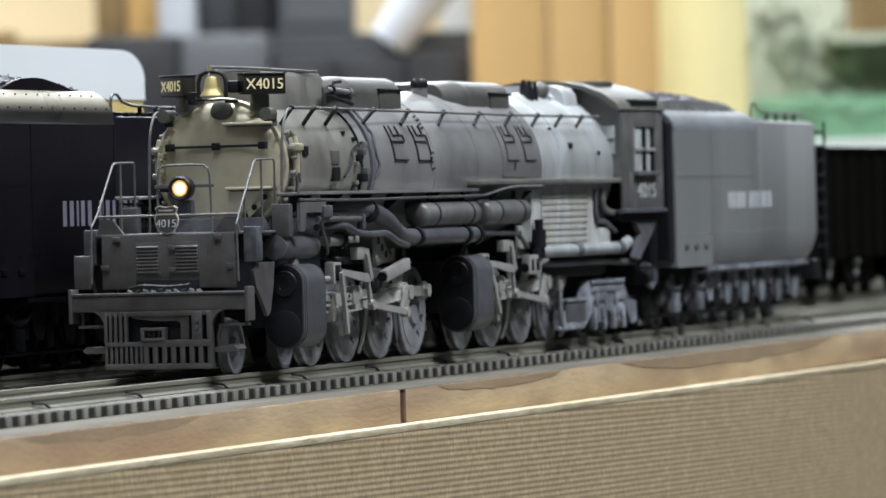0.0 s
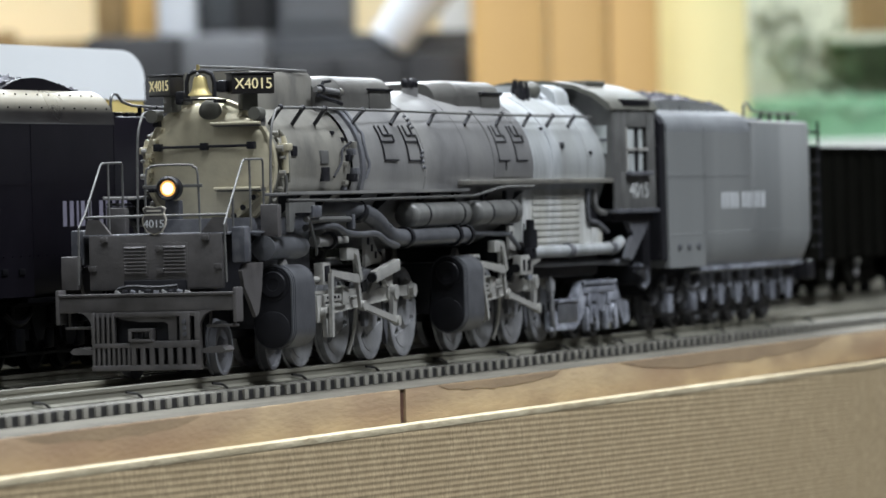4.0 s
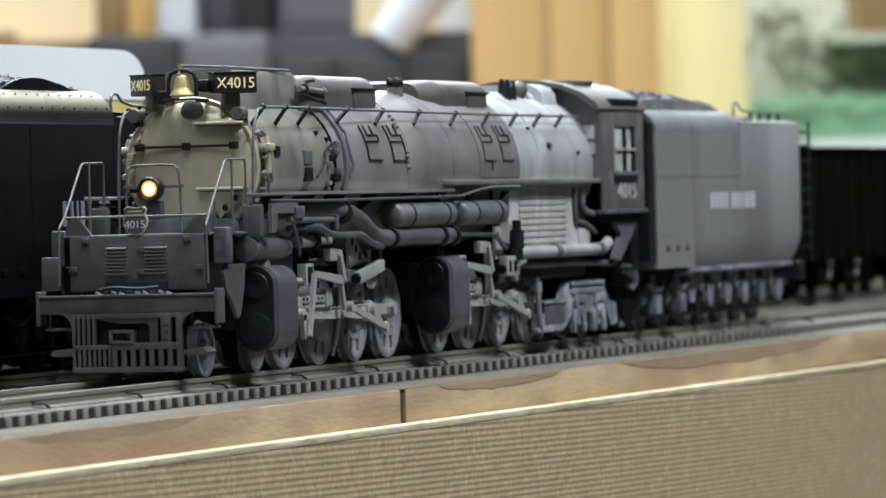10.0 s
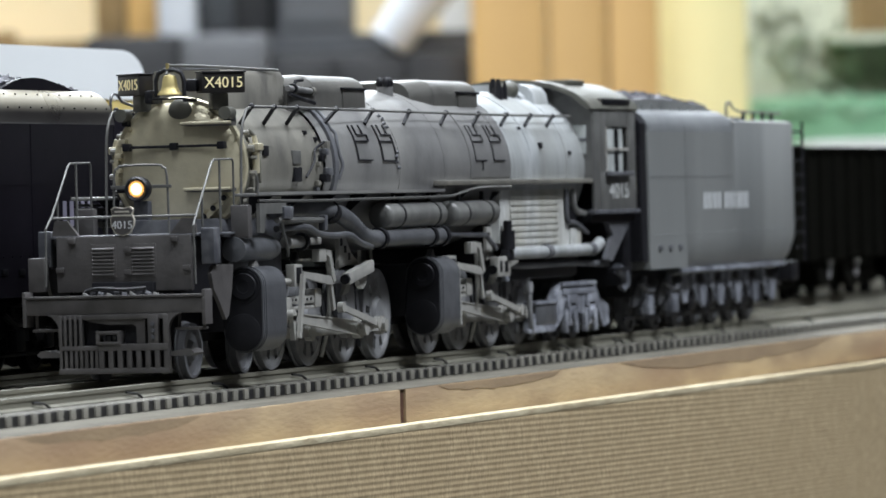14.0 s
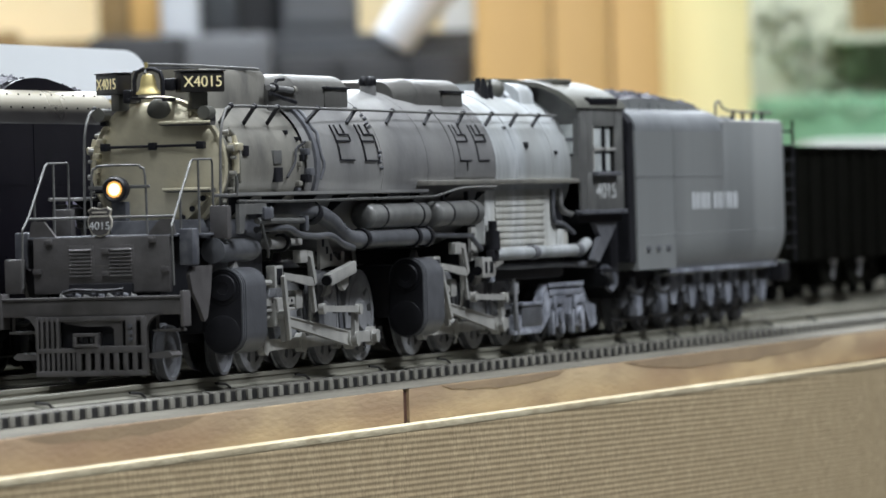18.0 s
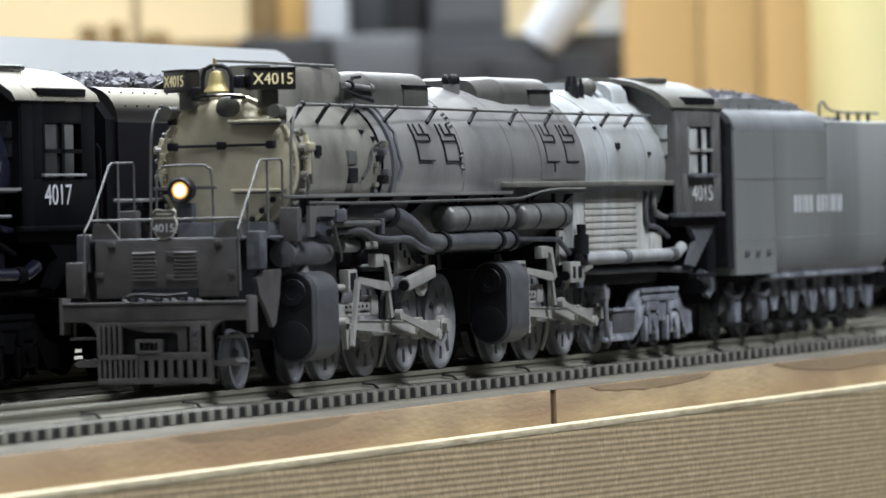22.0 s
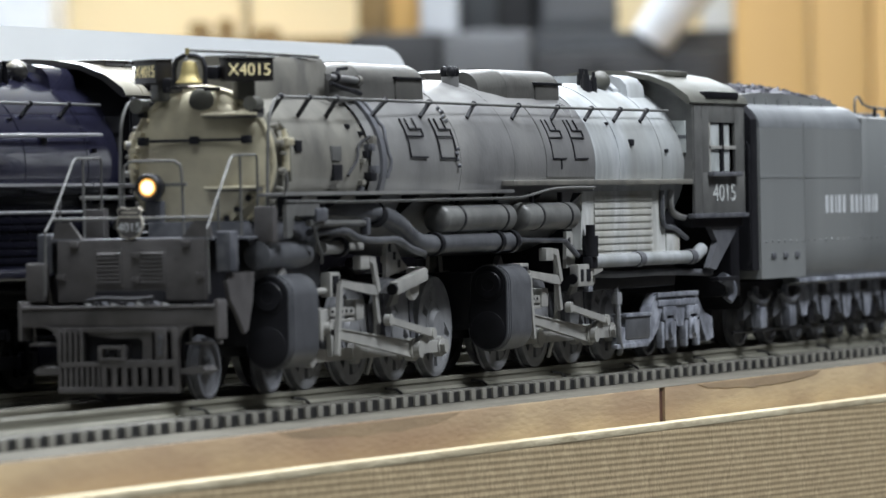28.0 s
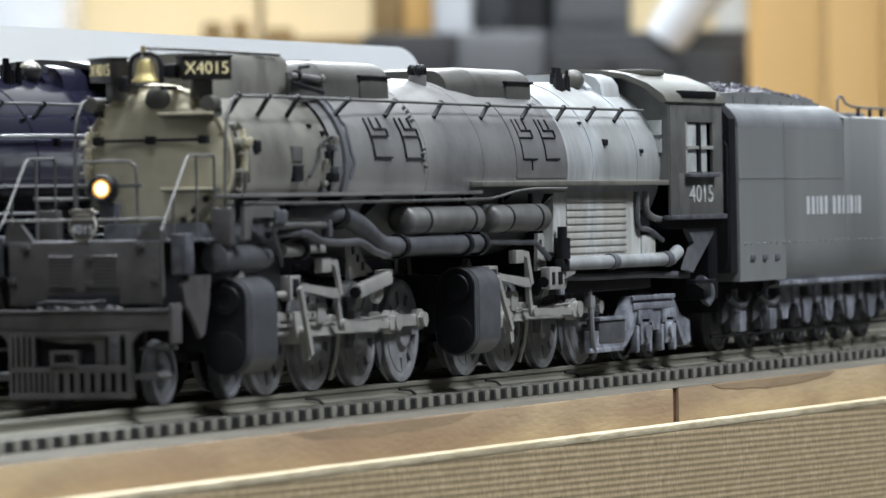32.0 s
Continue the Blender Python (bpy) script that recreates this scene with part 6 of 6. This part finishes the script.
        for x in (33.4, 34.2, 35.0, 35.8):
            add("rail_post", box(BM(), x - 0.03, x + 0.03, s * 1.2 - 0.03, s * 1.2 + 0.03, 4.19, 4.4), "dark")
        # leading truck, then one cast frame with arches over the five fixed axles
        for x in TEND[:2]:
            pf = add("truck_side", slab(BM(), [(x - 0.75, 0.75), (x - 0.35, 0.95), (x + 0.35, 0.95), (x + 0.75, 0.75), (x + 0.75, 0.5), (x + 0.3, 0.62), (x + 0.22, 0.35), (x - 0.22, 0.35), (x - 0.3, 0.62), (x - 0.75, 0.5)], "y", s * 1.0, s * 1.12), "under")
            part("axle_box", box(BM(), x - 0.2, x + 0.2, *sorted((s * 1.1, s * 1.28)), 0.34, 0.72, 0.04), P["truck"], pf)
            part("spring_pack", tube(BM(), smooth_path([(x - 0.62, s * 1.2, 0.98), (x - 0.3, s * 1.22, 0.84), (x, s * 1.24, 0.8), (x + 0.3, s * 1.22, 0.84), (x + 0.62, s * 1.2, 0.98)], 2), 0.06, 8), P["under"], pf)
            part("spring_hanger", box(BM(), x - 0.3, x - 0.16, *sorted((s * 1.14, s * 1.24)), 0.7, 1.1, 0.02), P["truck"], pf)
        fixed = TEND[2:]
        low = [(35.75, 1.14), (35.75, 0.8), (35.5, 0.5)]
        for i in range(len(fixed) - 1, -1, -1):
            x = fixed[i]
            low += [(x + 0.4, 0.5), (x + 0.3, 0.68), (x + 0.14, 0.77), (x - 0.14, 0.77), (x - 0.3, 0.68), (x - 0.4, 0.5)]
        low += [(28.4, 0.5), (28.2, 0.8), (28.2, 1.14)]
        tf = add("pedestal_frame", slab(BM(), low, "y", s * 1.0, s * 1.14), "truck", "dusted cast frame over the tender wheels")
        for k, x in enumerate(fixed):
            part("spring_hanger", box(BM(), x - 0.2, x + 0.12, *sorted((s * 1.13, s * 1.22)), 0.76, 1.12, 0.05), P["truck"], tf)
            part("axle_box", box(BM(), x - 0.17, x + 0.17, *sorted((s * 1.0, s * 1.12)), 0.36, 0.7, 0.04), P["dark"], tf)
            xm = x + 0.71
            part("frame_opening", box(BM(), xm - 0.3, xm + 0.2, *sorted((s * 1.135, s * 1.145)), 0.9, 1.1, 0.01), P["dark"], tf)
            part("pedestal_foot", slab(BM(), [(xm - 0.32, 0.86), (xm + 0.3, 0.86), (xm + 0.2, 0.48), (xm + 0.08, 0.4), (xm - 0.12, 0.4), (xm - 0.24, 0.48)], "y", s * 1.14, s * 1.2), P["truck"], tf)
        for x in TEND:
            w = small_wheel(P, R_T, s)
            w.parent = root
            w.location = Vector((x, 0, R_T)) * K
            mv["small"].append((w, x, R_T))
        add("brake_line", tube(BM(), [(24.6, s * 0.95, 0.28), (36.4, s * 0.95, 0.28)], 0.03, 6), "dark")
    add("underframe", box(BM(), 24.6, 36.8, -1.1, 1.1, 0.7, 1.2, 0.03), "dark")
    add("rear_beam", box(BM(), 36.5, 37.1, -1.4, 1.4, 0.8, 1.2, 0.03), "dark")
    cp = add("coupler", box(BM(), 37.0, 37.7, -0.12, 0.12, 0.7, 0.95, 0.04), "under")
    for k in range(8):
        add("deck_box", box(BM(), 31.6 + k * 0.62, 32.0 + k * 0.62, -0.5, 0.5, 4.19, 4.32, 0.03), "under")
    return mv


# ---- the other stock ----
def hopper_car(x):
    root = thing("hopper_car", "black model hopper car on the second track", "hopper car", (x, 4.42, 0), "cars behind the black engine")
    for s in (-1, 1):
        sd = part("side", box(BM(), 0.2, 12.6, s * 1.5 - 0.05, s * 1.5 + 0.05, 1.0, 3.75, 0.02), M_car, root)
        for k in range(9):
            part("rib", box(BM(), 0.5 + k * 1.45, 0.65 + k * 1.45, *sorted((s * 1.55, s * 1.65)), 1.0, 3.7, 0.02), M_car, sd)
        part("top_rail", box(BM(), 0.1, 12.7, *sorted((s * 1.42, s * 1.66)), 3.7, 3.8, 0.02), M_car, sd)
        for xx in (1.2, 2.9, 9.9, 11.6):
            w = small_wheel(B, 0.42, s)
            w.parent, w.location = root, Vector((xx, 0, 0.42)) * K
        for xx in (2.05, 10.75):
            part("truck_side", slab(BM(), [(xx - 1.1, 0.4), (xx - 0.5, 0.75), (xx + 0.5, 0.75), (xx + 1.1, 0.4), (xx + 0.6, 0.3), (xx - 0.6, 0.3)], "y", s * 0.95, s * 1.05), M_car, root)
    for xx in (3.7, 6.6):
        part("chute", slab(BM(), [(xx, 1.0), (xx + 2.6, 1.0), (xx + 1.9, 0.3), (xx + 0.7, 0.3)], "y", -1.3, 1.3), M_car, root)
    # Bright metal bits added to give glints low on the car.
    for xx, z in ((8.1, 0.95), (5.2, 0.95)):
        lt = part("chute_latch", box(BM(), xx - 0.14, xx + 0.14, -1.42, -1.3, z - 0.1, z + 0.1, 0.03), B["wire"], root, "bright metal block added for a glint")
        part("latch_arm", tube(BM(), [(xx, -1.38, z), (xx - 0.2, -1.38, z - 0.45)], 0.03, 6), B["wire"], lt)
    part("centre_sill", box(BM(), 0.1, 12.7, -0.5, 0.5, 0.5, 1.0, 0.03), M_car, root)
    part("floor", box(BM(), 0.2, 12.6, -1.45, 1.45, 0.95, 1.1), M_car, root)
    for xx in (0.2, 12.5):
        part("end_wall", box(BM(), xx, xx + 0.1, -1.5, 1.5, 1.0, 3.75, 0.02), M_car, root)
    part("load", box(BM(), 0.4, 12.4, -1.4, 1.4, 3.0, 3.5, 0.2), W["coal"], root)
    return root


for i in range(5):
    hopper_car(12.9 + i * 13.2)


M_tank = material("white_car_enamel", (0.84, 0.86, 0.86), 0.4, 0, (0.78, 0.8, 0.8), 40, 0.5)


def white_car():
    root = thing("covered_hopper_car", "tall white covered hopper car with rounded roof ends", "hopper car", (0, 8.84, 0))
    x0, x1, top, sill = -18.0, 19.6, 5.73, 4.78

    def shell(z0, grow, y):
        end = [(x1 + grow - 1.3 + 1.3 * math.sin(t), top + grow - 0.55 + 0.55 * math.cos(t)) for t in [math.pi / 2 * k / 10 for k in range(11)]]
        far = [(x0 + x1 - x, z) for x, z in end[::-1]]
        return slab(BM(), [(x0 - grow, z0), (x1 + grow, z0)] + end[::-1] + far[::-1], "y", -y, y)
    part("body", shell(sill, 0.0, 1.5), M_tank, root, "glossy white roof and upper side")
    part("roof_walk", box(BM(), x0 + 1.5, x1 - 1.5, -0.4, 0.4, top, top + 0.06, 0.01), M_tank, root)
    part("lower_side", box(BM(), x0, x1, -1.47, 1.47, 1.6, sill, 0.03), M_yellow, root, "yellowed lower side")
    for k in range(12):
        x = x0 + 1.6 + k * 3.1
        for s in (-1, 1):
            part("side_rib", box(BM(), x - 0.06, x + 0.06, *sorted((s * 1.47, s * 1.53)), 1.6, sill, 0.01), M_yellow, root)
    part("underframe", box(BM(), x0 + 0.3, x1 - 0.3, -1.2, 1.2, 0.9, 1.6, 0.05), M_car, root)
    for s in (-1, 1):
        for xx in (x0 + 1.5, x0 + 3.3, x1 - 3.3, x1 - 1.5):
            w = small_wheel(B, 0.42, s)
            w.parent, w.location = root, Vector((xx, 0, 0.42)) * K
        for xx in (x0 + 2.4, x1 - 2.4):
            part("truck_side", slab(BM(), [(xx - 1.3, 0.4), (xx - 0.6, 0.85), (xx + 0.6, 0.85), (xx + 1.3, 0.4), (xx + 0.7, 0.3), (xx - 0.7, 0.3)], "y", s * 0.95, s * 1.05), M_car, root)
    return root


white_car()

grey_engine = engine("weathered grey articulated model steam locomotive with lit headlight", "4015", W, (0, 0, 0), True, True)
grey_tender = tender("weathered grey model tender heaped with coal", W, (0, 0, 0), (2.39, 2.72))
black_engine = engine("glossy black articulated model steam locomotive standing behind", "4017", B, (-25.3, 4.42, 0.06), False, False)
black_tender = tender("glossy black model tender lettered in white", B, (-25.3, 4.42, 0.06), (2.36, 2.78), 4.05, 0.58)

# ---- ceiling tubes over the layout ----
for x, y, w in ((0.1, -1.05, 55), (0.35, 0.05, 44), (0.5, 0.72, 30), (-0.95, -0.1, 18), (2.2, 0.7, 22), (3.3, 1.3, 36)):
    ceiling_lamp(x, y, 1.55, 1.2, 0.25, w, -20)


def rod_pose(x, y, z, angle):
    """A rod's pose in full-size metres; the angle lifts its +x end."""
    return Matrix.Translation(Vector((x, y, z)) * K) @ Matrix.Rotation(-angle, 4, "Y")


def pin(d, x):
    a = phase(d)
    return x + CRANK * math.cos(a), R_D + CRANK * math.sin(a)


def gear_at(mv, d):
    """Poses of all parts of the running gear after the engine has gone d metres."""
    out = []
    a = phase(d)
    for o, x, s in mv["drivers"]:
        out.append((o, rod_pose(x, 0, R_D, a)))
    for o, x, r in mv["small"]:
        out.append((o, rod_pose(x, 0, r, d / r)))
    for o, x, s in mv["rods"]:
        px, pz = pin(d, x)
        out.append((o, rod_pose(px, 0, pz, 0)))
    for o, x, s, L in mv["main"]:
        px, pz = pin(d, x)
        cx = px - math.sqrt(L * L - (pz - 0.895) ** 2)
        out.append((o, rod_pose(cx, 0, 0.895, math.asin((pz - 0.895) / L))))
    for o, x, s, L in mv["cross"]:
        px, pz = pin(d, x)
        cx = px - math.sqrt(L * L - (pz - 0.895) ** 2)
        out.append((o, rod_pose(cx, 0, 0.895, 0)))
    b = a + radians(110)
    for o, x, s in mv["ecc"]:
        px, pz = pin(d, x)
        ex, ez = x + 0.2 * math.cos(b), R_D + 0.2 * math.sin(b)
        out.append((o, rod_pose(px, 0, pz, math.atan2(ez - pz, ex - px))))
    for o, x, s in mv["union"]:
        ex, ez = x + 0.2 * math.cos(b), R_D + 0.2 * math.sin(b)
        ang = math.asin((ez - 0.97) / 1.9)
        out.append((o, rod_pose(ex - 1.9 * math.cos(ang), 0, ez - 1.9 * math.sin(ang), ang)))
    for o, x, s, gx, L in mv["comb"]:
        px, pz = pin(d, x)
        cx = px - math.sqrt(L * L - (pz - R_D) ** 2) + 0.05
        out.append((o, rod_pose(gx, 0, 1.5, math.atan2(cx - gx, 1.0))))
    return out


def fine_run():
    """The run with rows at most a quarter of a second apart."""
    rows = []
    for (t0, d0), (t1, d1) in zip(RUN, RUN[1:]):
        n = max(1, math.ceil(abs(d1 - d0) / 0.33))
        for k in range(n):
            rows.append((t0 + (t1 - t0) * k / n, d0 + (d1 - d0) * k / n))
    return rows + [RUN[-1]]


def motions():
    rows = fine_run()
    for root in (grey_engine["root"], grey_tender["root"]):
        walk(root, [(t, Matrix.Translation((-d * K, 0, 0))) for t, d in rows])
    table = {}
    for t, d in rows:
        for o, m in gear_at(grey_engine, d):
            table.setdefault(o, []).append((t, m))
        for w, x, r in grey_tender["small"]:
            table.setdefault(w, []).append((t, rod_pose(x, 0, r, d / r)))
    for o, rr in table.items():
        walk(o, rr)
    for o, m in gear_at(black_engine, 1.4):
        o.matrix_basis = m


motions()
